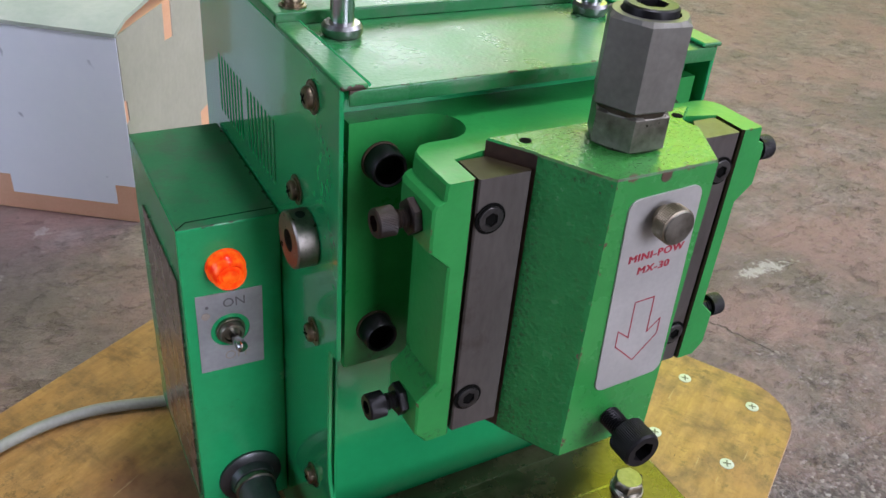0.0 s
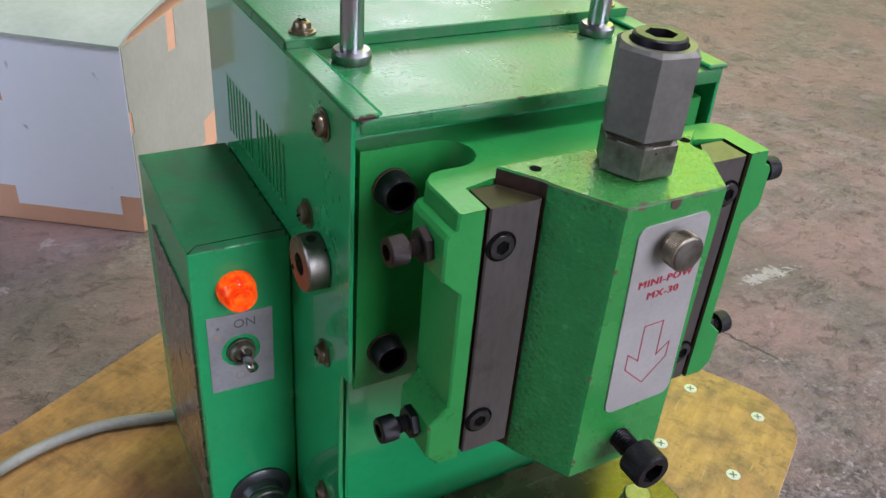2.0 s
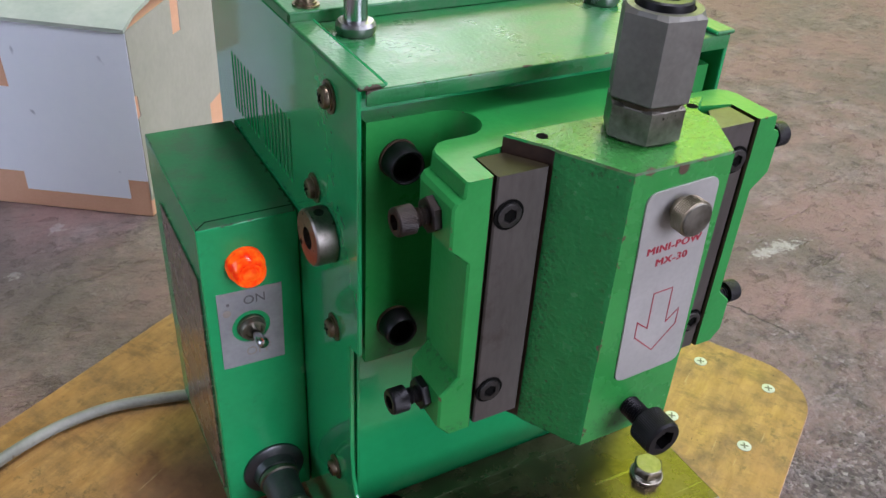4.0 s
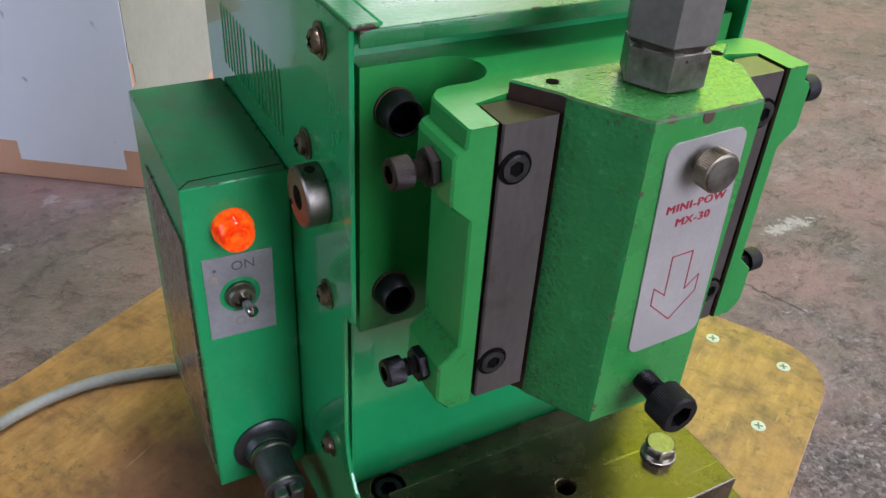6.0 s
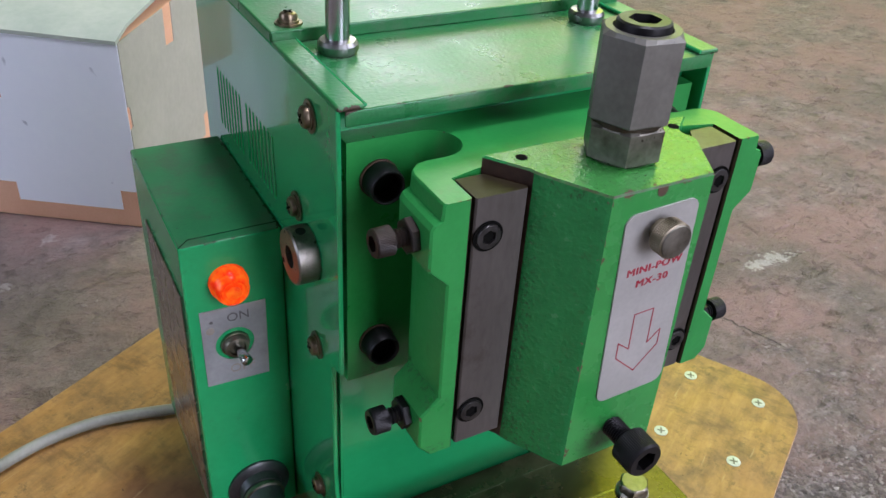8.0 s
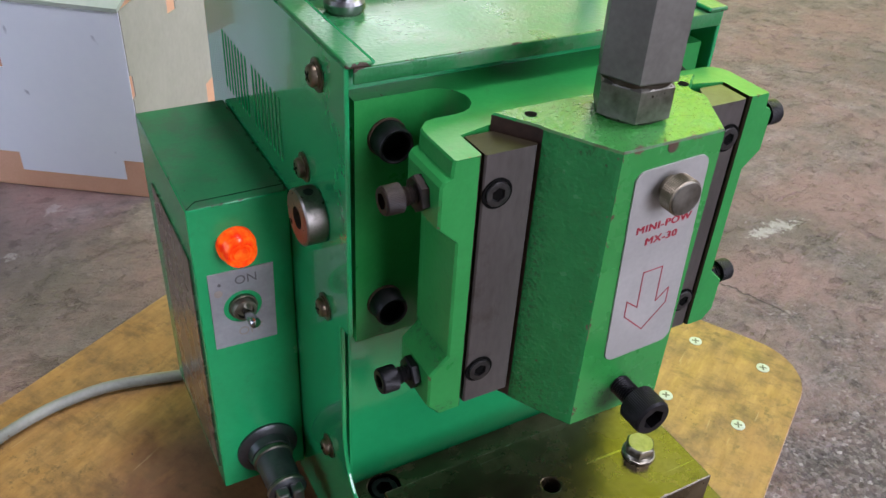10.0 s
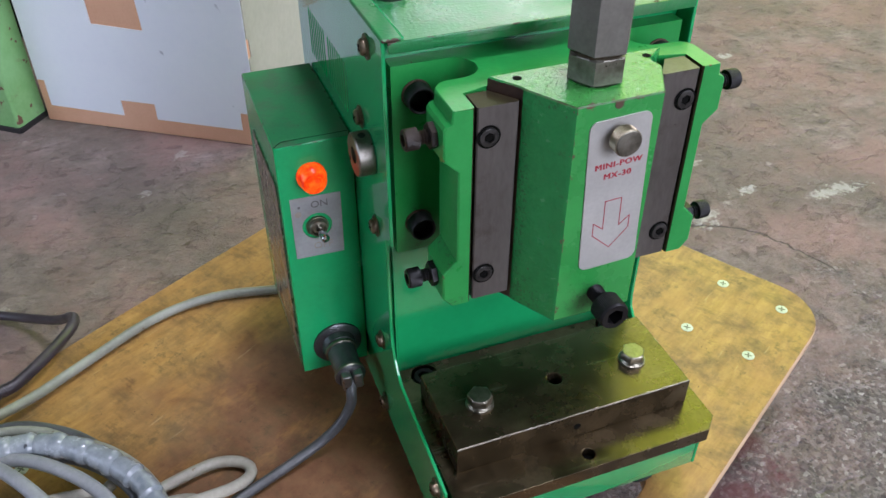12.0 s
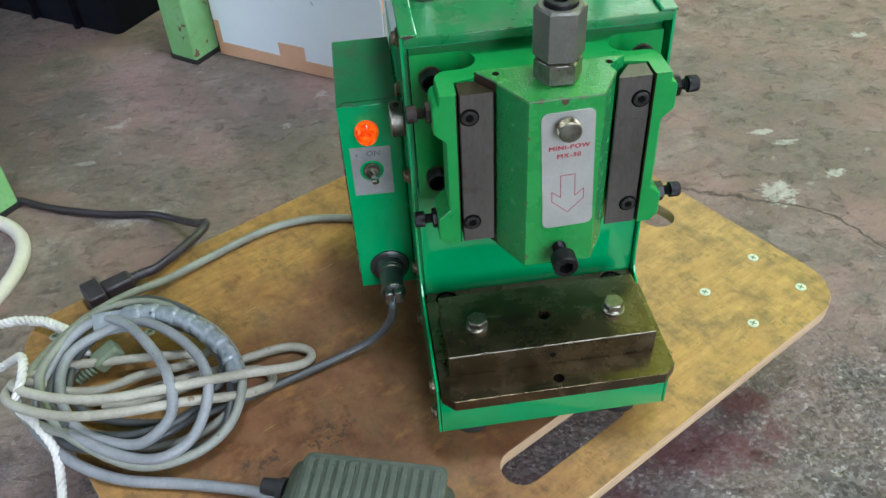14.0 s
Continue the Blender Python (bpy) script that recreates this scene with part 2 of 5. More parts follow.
RUSTY_STEEL = surface("rust_stained_steel", (0.16, 0.075, 0.045), (0.30, 0.20, 0.145), (0.40, 0.60), 0.8, fine=500, coarse=160, bump=0.08,
                      specks=(0.05, 0.025, 0.015), speck_scale=320, speck_at=0.66)
PLATE_ALU = surface("aluminium_label", (0.37, 0.362, 0.335), (0.46, 0.452, 0.42), (0.42, 0.55), 0.35, fine=500, coarse=30, bump=0.03,
                    specks=(0.33, 0.22, 0.14), speck_scale=170, speck_at=0.78)
SWITCH_PLATE = surface("grey_label", (0.31, 0.31, 0.31), (0.40, 0.40, 0.40), (0.4, 0.55), 0.3, fine=400, coarse=50, bump=0.03)
FADED_INK = surface("faded_ink", (0.30, 0.25, 0.20), (0.42, 0.38, 0.33), (0.4, 0.5), bump=0)
# grey metal label; the brown in its colour paints the board's reflection
SIDE_LABEL = surface("worn_reflection_tinted_label", (0.24, 0.195, 0.157), (0.36, 0.30, 0.255), (0.20, 0.34), 0.7, fine=300, coarse=45, bump=0.02)
RED_INK = surface("red_ink", (0.26, 0.008, 0.020), (0.34, 0.014, 0.03), (0.5, 0.6), bump=0)
DARK_INK = surface("grey_ink", (0.11, 0.10, 0.10), (0.16, 0.15, 0.15), (0.5, 0.6), bump=0)
# near-black that paints the shade inside holes, recesses and slots
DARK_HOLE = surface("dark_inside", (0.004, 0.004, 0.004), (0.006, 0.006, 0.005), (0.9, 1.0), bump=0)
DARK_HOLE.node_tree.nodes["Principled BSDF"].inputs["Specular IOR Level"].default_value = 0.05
RUBBER = surface("black_rubber", (0.012, 0.012, 0.012), (0.022, 0.021, 0.02), (0.6, 0.8), fine=500, coarse=40, bump=0.1)
GREY_PVC = surface("grey_pvc", (0.165, 0.172, 0.182), (0.27, 0.277, 0.285), (0.38, 0.55), fine=400, coarse=30, bump=0.05,
                   specks=(0.12, 0.10, 0.07), speck_scale=160, speck_at=0.74)
SAGE_PVC = surface("sage_grey_pvc", (0.175, 0.180, 0.150), (0.262, 0.268, 0.230), (0.38, 0.55), fine=400, coarse=30, bump=0.05,
                   specks=(0.13, 0.11, 0.07), speck_scale=140, speck_at=0.72)
PLUG_SAGE = surface("sage_plug", (0.13, 0.17, 0.10), (0.20, 0.24, 0.16), (0.4, 0.6), fine=400, coarse=60, bump=0.1)
PALE_PVC = surface("dirty_pale_pvc", (0.255, 0.235, 0.185), (0.40, 0.38, 0.315), (0.42, 0.6), fine=350, coarse=26, bump=0.05,
                   specks=(0.20, 0.15, 0.09), speck_scale=120, speck_at=0.7)
DARK_PVC = surface("slate_pvc", (0.045, 0.047, 0.047), (0.082, 0.086, 0.088), (0.35, 0.5), fine=400, coarse=40, bump=0.05)
BLACK_PVC = surface("black_pvc", (0.022, 0.016, 0.022), (0.045, 0.034, 0.045), (0.35, 0.5), fine=400, coarse=40, bump=0.06)
TAPE = surface("grey_tape", (0.15, 0.172, 0.19), (0.27, 0.295, 0.31), (0.16, 0.32), fine=200, coarse=90, bump=0.2, depth=0.0006, specks=(0.05, 0.055, 0.06), speck_scale=110, speck_at=0.70)
ROPE_WHITE = surface("white_rope", (0.50, 0.48, 0.44), (0.68, 0.66, 0.62), (0.5, 0.7), fine=300, coarse=60, bump=0.15)
HOSE_CREAM = surface("cream_hose", (0.50, 0.455, 0.40), (0.62, 0.57, 0.51), (0.25, 0.4), fine=200, coarse=20, bump=0.04)
PEDAL_GREEN = surface("grey_green_pedal", (0.042, 0.058, 0.038), (0.088, 0.106, 0.074), (0.4, 0.58), fine=450, coarse=45, bump=0.12,
                      specks=(0.05, 0.045, 0.03), speck_scale=170, speck_at=0.68)
CARDBOARD = surface("orange_cardboard", (0.72, 0.39, 0.24), (0.80, 0.47, 0.31), (0.7, 0.85), fine=350, coarse=14, bump=0.08)
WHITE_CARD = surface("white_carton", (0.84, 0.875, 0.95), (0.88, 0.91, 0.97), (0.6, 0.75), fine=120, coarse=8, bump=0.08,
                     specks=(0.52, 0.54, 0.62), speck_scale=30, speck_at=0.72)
# cream side paper, toned darker: its weaker light is in the colour
SHADED_CREAM_CARD = surface("shaded_cream_carton", (0.36, 0.355, 0.30), (0.45, 0.44, 0.385), (0.6, 0.75), fine=120, coarse=8, bump=0.08)
# cream flap; its grey-green tone holds the weaker light on top
LID_CARD = surface("shaded_grey_green_card", (0.34, 0.40, 0.34), (0.46, 0.50, 0.44), (0.5, 0.7), fine=150, coarse=14, bump=0.1)
LEG_GREEN = surface("pale_green_leg_paint", (0.19, 0.42, 0.15), (0.25, 0.50, 0.21), (0.35, 0.5), fine=200, coarse=24, bump=0.12,
                    specks=(0.16, 0.08, 0.05), speck_scale=60, speck_at=0.67, grime_or_sheen=(0.20, 0.13, 0.07), grime_or_sheen_scale=38, grime_or_sheen_at=0.57)
CRATE_BLACK = surface("black_plastic", (0.0018, 0.0020, 0.0045), (0.0035, 0.004, 0.008), (0.6, 0.75), fine=300, coarse=20, bump=0.05)
CRATE_BLACK.node_tree.nodes["Principled BSDF"].inputs["Specular IOR Level"].default_value = 0.15
PLY_EDGE = surface("plywood_edge", (0.42, 0.28, 0.15), (0.62, 0.45, 0.28), (0.55, 0.7), fine=300, coarse=30, bump=0.1, stretch=(1, 1, 14))
WALL_PAINT = surface("workshop_wall", (0.095, 0.095, 0.093), (0.145, 0.145, 0.139), (0.7, 0.85), fine=60, coarse=2, bump=0.05)
CEILING_PAINT = surface("workshop_ceiling", (0.10, 0.098, 0.092), (0.15, 0.147, 0.14), (0.7, 0.85), fine=60, coarse=2, bump=0.05)


def lamp_lens():
    m, nt, bsdf = material("orange_lens")
    co = nt.nodes.new("ShaderNodeTexCoord").outputs["Object"]
    n = noise_of(nt, co, 220, 2)
    col = ramp(nt, n, [(0.35, (0.72, 0.028, 0.0)), (0.7, (1.0, 0.15, 0.004))])
    nt.links.new(col, bsdf.inputs["Base Color"])
    nt.links.new(col, bsdf.inputs["Emission Color"])
    bsdf.inputs["Emission Strength"].default_value = 0.40
    bsdf.inputs["Roughness"].default_value = 0.12
    bsdf.inputs["Specular IOR Level"].default_value = 0.22
    return m


def inv_board_point(x, y):
    """A point of the floor plan in the turned board's own axes."""
    dx, dy = x + 0.0770, y - 0.1073
    return 0.8640 * dx + 0.5035 * dy, -0.5035 * dx + 0.8640 * dy


def plywood():
    m, nt, bsdf = material("varnished_plywood")
    co = nt.nodes.new("ShaderNodeTexCoord").outputs["Object"]
    grain = noise_of(nt, co, 16, 6, 0.7, (2.0, 9, 9))
    blotch = noise_of(nt, co, 9, 5, 0.6)
    cloud = noise_of(nt, co, 38, 5, 0.7)
    wood = ramp(nt, grain, [(0.3, (0.265, 0.132, 0.034)), (0.7, (0.455, 0.255, 0.078))])
    # worn, red-brown middle; the yellow varnish stays towards the rim
    sep = nt.nodes.new("ShaderNodeSeparateXYZ")
    nt.links.new(co, sep.inputs[0])
    dx = math_node(nt, "DIVIDE", math_node(nt, "ADD", sep.outputs[0], 0.050), 0.240)
    dy = math_node(nt, "DIVIDE", math_node(nt, "ADD", sep.outputs[1], 0.030), 0.172)
    d = math_node(nt, "SQRT", math_node(nt, "ADD", math_node(nt, "POWER", dx, 2.0), math_node(nt, "POWER", dy, 2.0)))
    d = math_node(nt, "ADD", d, math_node(nt, "MULTIPLY", math_node(nt, "SUBTRACT", blotch, 0.5), 1.6))
    worn = ramp(nt, d, [(0.72, grey(1)), (1.08, grey(0))])
    brown = ramp(nt, cloud, [(0.3, (0.100, 0.040, 0.017)), (0.7, (0.285, 0.132, 0.055))])
    col = mix(nt, worn, wood, brown)
    dirt = ramp(nt, math_node(nt, "ADD", math_node(nt, "MULTIPLY", cloud, 0.6), math_node(nt, "MULTIPLY", blotch, 0.4)),
                [(0.44, grey(0)), (0.60, grey(0.85))])
    hatch = noise_of(nt, co, 70, 7, 0.8, (1.0, 0.70, 1.0))
    dirt = mix(nt, dirt, grey(0), ramp(nt, hatch, [(0.36, grey(0.15)), (0.58, grey(1.0))]))
    col = mix(nt, dirt, col, (0.135, 0.083, 0.034))
    # oily fingermarks and rubbed-in swarf
    oily = mix(nt, ramp(nt, noise_of(nt, co, 17, 4, 0.6), [(0.47, grey(0)), (0.58, grey(1))]), grey(0), ramp(nt, noise_of(nt, co, 110, 8, 0.8), [(0.52, grey(0)), (0.62, grey(0.7))]))
    col = mix(nt, oily, col, (0.085, 0.056, 0.022))
    fleck = ramp(nt, noise_of(nt, co, 150, 3, 0.6, (1, 2.2, 1)), [(0.69, grey(0)), (0.72, grey(0.8))])
    where = ramp(nt, noise_of(nt, co, 14, 2), [(0.52, grey(0)), (0.6, grey(1))])
    col = mix(nt, mix(nt, fleck, (0, 0, 0), where), col, (0.04, 0.022, 0.012))
    smear = ramp(nt, noise_of(nt, co, 34, 7, 0.75, (1.0, 0.45, 1.0)), [(0.52, grey(0)), (0.64, grey(0.75))])
    col = mix(nt, smear, col, (0.125, 0.072, 0.028))
    # rubbed amber patches and dark wipes in the worn middle
    amber = ramp(nt, noise_of(nt, co, 24, 7, 0.72, (0.7, 1.3, 1.0)), [(0.53, grey(0)), (0.66, grey(0.55))])
    col = mix(nt, amber, col, (0.40, 0.205, 0.055))
    wipe = ramp(nt, noise_of(nt, co, 58, 6, 0.72, (1.3, 0.5, 1.0)), [(0.60, grey(0)), (0.68, grey(0.55))])
    col = mix(nt, wipe, col, (0.070, 0.036, 0.017))
    scratch = ramp(nt, noise_of(nt, co, 120, 3, 0.6, (0.16, 2.4, 1.0)), [(0.68, grey(0)), (0.72, grey(0.35))])
    col = mix(nt, scratch, col, (0.50, 0.37, 0.20))
    # dark scribbles worn into the varnish
    for x, y, r in ((-0.168, -0.008, 0.026), (-0.221, -0.027, 0.020), (-0.150, -0.052, 0.022)):
        q = inv_board_point(x, y)
        ex = math_node(nt, "POWER", math_node(nt, "DIVIDE", math_node(nt, "SUBTRACT", sep.outputs[0], q[0]), r), 2.0)
        ey = math_node(nt, "POWER", math_node(nt, "DIVIDE", math_node(nt, "SUBTRACT", sep.outputs[1], q[1]), r * 0.6), 2.0)
        near = ramp(nt, math_node(nt, "ADD", ex, ey), [(0.5, grey(1)), (1.0, grey(0))])
        ink = ramp(nt, noise_of(nt, co, 170, 4, 0.7, (1.0, 0.7, 1.0)), [(0.53, grey(0)), (0.57, grey(0.75))])
        col = mix(nt, mix(nt, near, grey(0), ink), col, (0.045, 0.032, 0.022))
    nick = ramp(nt, noise_of(nt, co, 330, 2, 0.5, (1.0, 0.5, 1.0)), [(0.74, grey(0)), (0.77, grey(0.9))])
    col = mix(nt, nick, col, (0.05, 0.03, 0.015))
    nt.links.new(col, bsdf.inputs["Base Color"])
    nt.links.new(ramp(nt, cloud, [(0.3, grey(0.34)), (0.7, grey(0.58))]), bsdf.inputs["Roughness"])
    relief(nt, bsdf, cloud, 0.12, 0.0006)
    return m


def concrete():
    m, nt, bsdf = material("worn_concrete")
    co = nt.nodes.new("ShaderNodeTexCoord").outputs["Object"]
    big = noise_of(nt, co, 2.6, 6, 0.62)
    mid = noise_of(nt, co, 22, 7, 0.72)
    streak = noise_of(nt, co, 34, 5, 0.7, (1.0, 1.5, 1.0))
    fine = noise_of(nt, co, 260, 4, 0.65)
    grains = node(nt, "TexVoronoi", Scale=285.0, Randomness=1.0)
    bend = nt.nodes.new("ShaderNodeVectorMath")
    bend.operation = "MULTIPLY_ADD"
    bend.inputs[1].default_value = (0.0035, 0.0035, 0.0035)
    shake = node(nt, "TexNoise", Scale=90.0, Detail=4.0)
    nt.links.new(co, shake.inputs["Vector"])
    nt.links.new(shake.outputs["Color"], bend.inputs[0])
    nt.links.new(co, bend.inputs[2])
    nt.links.new(bend.outputs[0], grains.inputs["Vector"])
    pebble = nt.nodes.new("ShaderNodeSeparateColor")
    nt.links.new(grains.outputs["Color"], pebble.inputs[0])
    base = ramp(nt, mid, [(0.28, (0.112, 0.080, 0.066)), (0.50, (0.196, 0.148, 0.127)), (0.72, (0.315, 0.252, 0.225))])
    # the skin of the floor is worn through in front of the board and holds behind it
    place = nt.nodes.new("ShaderNodeSeparateXYZ")
    nt.links.new(co, place.inputs[0])
    trodden = math_node(nt, "MINIMUM", math_node(nt, "MULTIPLY", math_node(nt, "SUBTRACT", 0.25, place.outputs[1]), 0.9), 0.20)
    worn = ramp(nt, math_node(nt, "ADD", noise_of(nt, co, 4.2, 5, 0.65), trodden), [(0.54, grey(0.04)), (0.74, grey(1))])
    stone = ramp(nt, pebble.outputs[0], [(0.0, (0.036, 0.032, 0.030)), (0.45, (0.120, 0.107, 0.104)), (0.90, (0.21, 0.192, 0.184)), (0.97, (0.36, 0.34, 0.32))])
    col = mix(nt, math_node(nt, "MULTIPLY", worn, 0.85), base, stone)
    flake = noise_of(nt, co, 85, 6, 0.72, (1.0, 1.4, 1.0))
    col = mix(nt, 1.0, col, ramp(nt, flake, [(0.30, grey(0.74)), (0.47, grey(0.97)), (0.66, grey(1.20))]), "MULTIPLY")
    gritty = ramp(nt, noise_of(nt, co, 7.0, 3, 0.6), [(0.40, grey(0.45)), (0.58, grey(1))])
    pock = ramp(nt, noise_of(nt, co, 32, 5, 0.65, (1.0, 1.8, 1.0)), [(0.59, grey(0)), (0.65, grey(0.65))])
    col = mix(nt, mix(nt, gritty, grey(0), pock), col, (0.085, 0.062, 0.055))
    # dents knocked out of the skin, some of them only
    dents = node(nt, "TexVoronoi", Scale=30.0, Randomness=1.0)
    skew = nt.nodes.new("ShaderNodeVectorMath")
    skew.operation = "MULTIPLY_ADD"
    skew.inputs[1].default_value = (0.030, 0.030, 0.030)
    rough_edge = node(nt, "TexNoise", Scale=55.0, Detail=5.0)
    nt.links.new(co, rough_edge.inputs["Vector"])
    nt.links.new(rough_edge.outputs["Color"], skew.inputs[0])
    nt.links.new(co, skew.inputs[2])
    nt.links.new(skew.outputs[0], dents.inputs["Vector"])
    luck = nt.nodes.new("ShaderNodeSeparateColor")
    nt.links.new(dents.outputs["Color"], luck.inputs[0])
    knocked = math_node(nt, "MULTIPLY", ramp(nt, dents.outputs["Distance"], [(0.10, grey(0.75)), (0.26, grey(0))]), math_node(nt, "GREATER_THAN", luck.outputs[0], 0.62))
    col = mix(nt, knocked, col, (0.088, 0.068, 0.060))
    red = ramp(nt, noise_of(nt, co, 7.5, 6, 0.66), [(0.43, grey(0)), (0.60, grey(0.6))])
    red = mix(nt, math_node(nt, "MULTIPLY", worn, 0.5), red, grey(0))
    col = mix(nt, red, col, (0.31, 0.178, 0.156))
    dark = ramp(nt, big, [(0.36, grey(0.6)), (0.52, grey(0))])
    col = mix(nt, dark, col, (0.11, 0.095, 0.075))
    pits = mix(nt, worn, grey(0), ramp(nt, fine, [(0.36, grey(0.9)), (0.46, grey(0))]))
    col = mix(nt, pits, col, (0.07, 0.062, 0.056))
    soot = nt.nodes.new("ShaderNodeSeparateXYZ")
    nt.links.new(co, soot.inputs[0])
    for x, y, rx, ry in ((0.150, -0.004, 0.085, 0.034), (0.02, -0.05, 0.07, 0.05), (0.200, 0.036, 0.030, 0.020)):
        dx = math_node(nt, "POWER", math_node(nt, "DIVIDE", math_node(nt, "SUBTRACT", soot.outputs[0], x), rx), 2.0)
        dy = math_node(nt, "POWER", math_node(nt, "DIVIDE", math_node(nt, "SUBTRACT", soot.outputs[1], y), ry), 2.0)
        d = math_node(nt, "ADD", math_node(nt, "ADD", dx, dy), math_node(nt, "MULTIPLY", math_node(nt, "SUBTRACT", noise_of(nt, co, 45, 6, 0.75), 0.5), 3.5))
        col = mix(nt, ramp(nt, d, [(0.1, grey(0.85)), (1.0, grey(0))]), col, (0.105, 0.026, 0.030))
    chalk = ramp(nt, noise_of(nt, co, 15, 6, 0.75), [(0.67, grey(0)), (0.71, grey(0.4))])
    # chalky patches where the skin has broken away, and stray cracks
    sep = nt.nodes.new("ShaderNodeSeparateXYZ")
    nt.links.new(co, sep.inputs[0])
    ragged = math_node(nt, "MULTIPLY", math_node(nt, "SUBTRACT", noise_of(nt, co, 85, 7, 0.80), 0.5), 6.5)
    for x, y, rx, ry in ((0.364, 0.328, 0.026, 0.030), (0.399, 0.452, 0.018, 0.007), (0.418, 0.424, 0.018, 0.007), (0.447, 0.350, 0.016, 0.010), (0.552, 0.313, 0.046, 0.013), (0.647, 0.670, 0.014, 0.010),
                         (-0.488, 0.556, 0.018, 0.007), (-0.170, 0.669, 0.012, 0.010), (-0.223, 0.593, 0.010, 0.008), (-0.460, 0.640, 0.020, 0.006), (-0.405, 0.425, 0.050, 0.016)):
        dx = math_node(nt, "POWER", math_node(nt, "DIVIDE", math_node(nt, "SUBTRACT", sep.outputs[0], x), rx), 2.0)
        dy = math_node(nt, "POWER", math_node(nt, "DIVIDE", math_node(nt, "SUBTRACT", sep.outputs[1], y), ry), 2.0)
        d = math_node(nt, "ADD", math_node(nt, "ADD", dx, dy), ragged)
        chalk = math_node(nt, "MAXIMUM", chalk, ramp(nt, d, [(0.3, grey(0.75 if x > 0 else 0.42)), (0.75, grey(0))]))
    col = mix(nt, chalk, col, mix(nt, 0.35, (0.62, 0.59, 0.53), stone))
    bent = node(nt, "TexVoronoi", Scale=1.25, Randomness=1.0)
    bent.feature = "DISTANCE_TO_EDGE"
    shift = nt.nodes.new("ShaderNodeVectorMath")
    shift.operation = "MULTIPLY_ADD"
    shift.inputs[1].default_value = (0.35, 0.35, 0.35)
    warp = node(nt, "TexNoise", Scale=6.0, Detail=6.0)
    nt.links.new(co, warp.inputs["Vector"])
    nt.links.new(warp.outputs["Color"], shift.inputs[0])
    nt.links.new(co, shift.inputs[2])
    nt.links.new(shift.outputs[0], bent.inputs["Vector"])
    crack = ramp(nt, bent.outputs["Distance"], [(0.0, grey(0.12)), (0.0014, grey(0.08)), (0.003, grey(0))])
    col = mix(nt, crack, col, (0.05, 0.043, 0.038))
    # one long crack that runs from the broken patch
    run = math_node(nt, "SUBTRACT", sep.outputs[0], 0.307)
    line = math_node(nt, "ADD", math_node(nt, "MULTIPLY", run, 0.5), math_node(nt, "MULTIPLY", math_node(nt, "POWER", run, 6.0), 12500.0))
    line = math_node(nt, "ADD", line, math_node(nt, "MULTIPLY", noise_of(nt, co, 26, 6, 0.65), 0.05))
    off = math_node(nt, "ABSOLUTE", math_node(nt, "SUBTRACT", math_node(nt, "ADD", sep.outputs[1], line), 0.358))
    along = math_node(nt, "MULTIPLY", math_node(nt, "GREATER_THAN", run, -0.07), math_node(nt, "LESS_THAN", run, 0.135))
    split = math_node(nt, "MULTIPLY", along, ramp(nt, off, [(0.0008, grey(0.85)), (0.0026, grey(0))]))
    col = mix(nt, split, col, (0.05, 0.040, 0.036))
    crack = math_node(nt, "MAXIMUM", crack, split)
    chips = ramp(nt, noise_of(nt, co, 62, 6, 0.70, (1.0, 1.7, 1.0)), [(0.62, grey(0)), (0.68, grey(0.7))])
    col = mix(nt, chips, col, (0.095, 0.075, 0.066))
    crest = ramp(nt, noise_of(nt, co, 30, 8, 0.72, (1.0, 1.15, 1.0)), [(0.62, grey(0)), (0.68, grey(0.35))])
    col = mix(nt, crest, col, (0.50, 0.44, 0.41))
    nt.links.new(col, bsdf.inputs["Base Color"])
    nt.links.new(ramp(nt, mid, [(0.3, grey(0.58)), (0.7, grey(0.85))]), bsdf.inputs["Roughness"])
    # ridges left by the trowel, with pale rubbed crests
    trowel = noise_of(nt, co, 30, 8, 0.72, (1.0, 1.15, 1.0))
    h = math_node(nt, "ADD", math_node(nt, "MULTIPLY", streak, 0.45), math_node(nt, "MULTIPLY", math_node(nt, "MULTIPLY", fine, worn), 0.22))
    h = math_node(nt, "ADD", h, math_node(nt, "MULTIPLY", ramp(nt, trowel, [(0.36, grey(0)), (0.44, grey(0.6)), (0.56, grey(0.7)), (0.66, grey(1))]), 0.42))
    h = math_node(nt, "ADD", h, math_node(nt, "MULTIPLY", math_node(nt, "MULTIPLY", grains.outputs["Distance"], worn), -0.14))
    h = math_node(nt, "SUBTRACT", h, math_node(nt, "MULTIPLY", crack, 0.3))
    h = math_node(nt, "ADD", h, math_node(nt, "MULTIPLY", flake, 0.35))
    dent = ramp(nt, noise_of(nt, co, 26, 4, 0.6, (1.0, 1.9, 1.0)), [(0.60, grey(0)), (0.70, grey(1))])
    h = math_node(nt, "SUBTRACT", h, math_node(nt, "MULTIPLY", math_node(nt, "MAXIMUM", dent, knocked), 0.30))
    relief(nt, bsdf, h, 0.85, 0.009)
    return m


def glow(name, a, b, strength, scale):
    m, nt, bsdf = material(name)
    co = nt.nodes.new("ShaderNodeTexCoord").outputs["Object"]
    col = ramp(nt, noise_of(nt, co, scale, 5, 0.65), [(0.35, a), (0.65, b)])
    nt.links.new(col, bsdf.inputs["Base Color"])
    nt.links.new(col, bsdf.inputs["Emission Color"])
    bsdf.inputs["Emission Strength"].default_value = strength
    bsdf.inputs["Roughness"].default_value = 1.0
    return m


LENS = lamp_lens()
PLYWOOD = plywood()
CONCRETE = concrete()
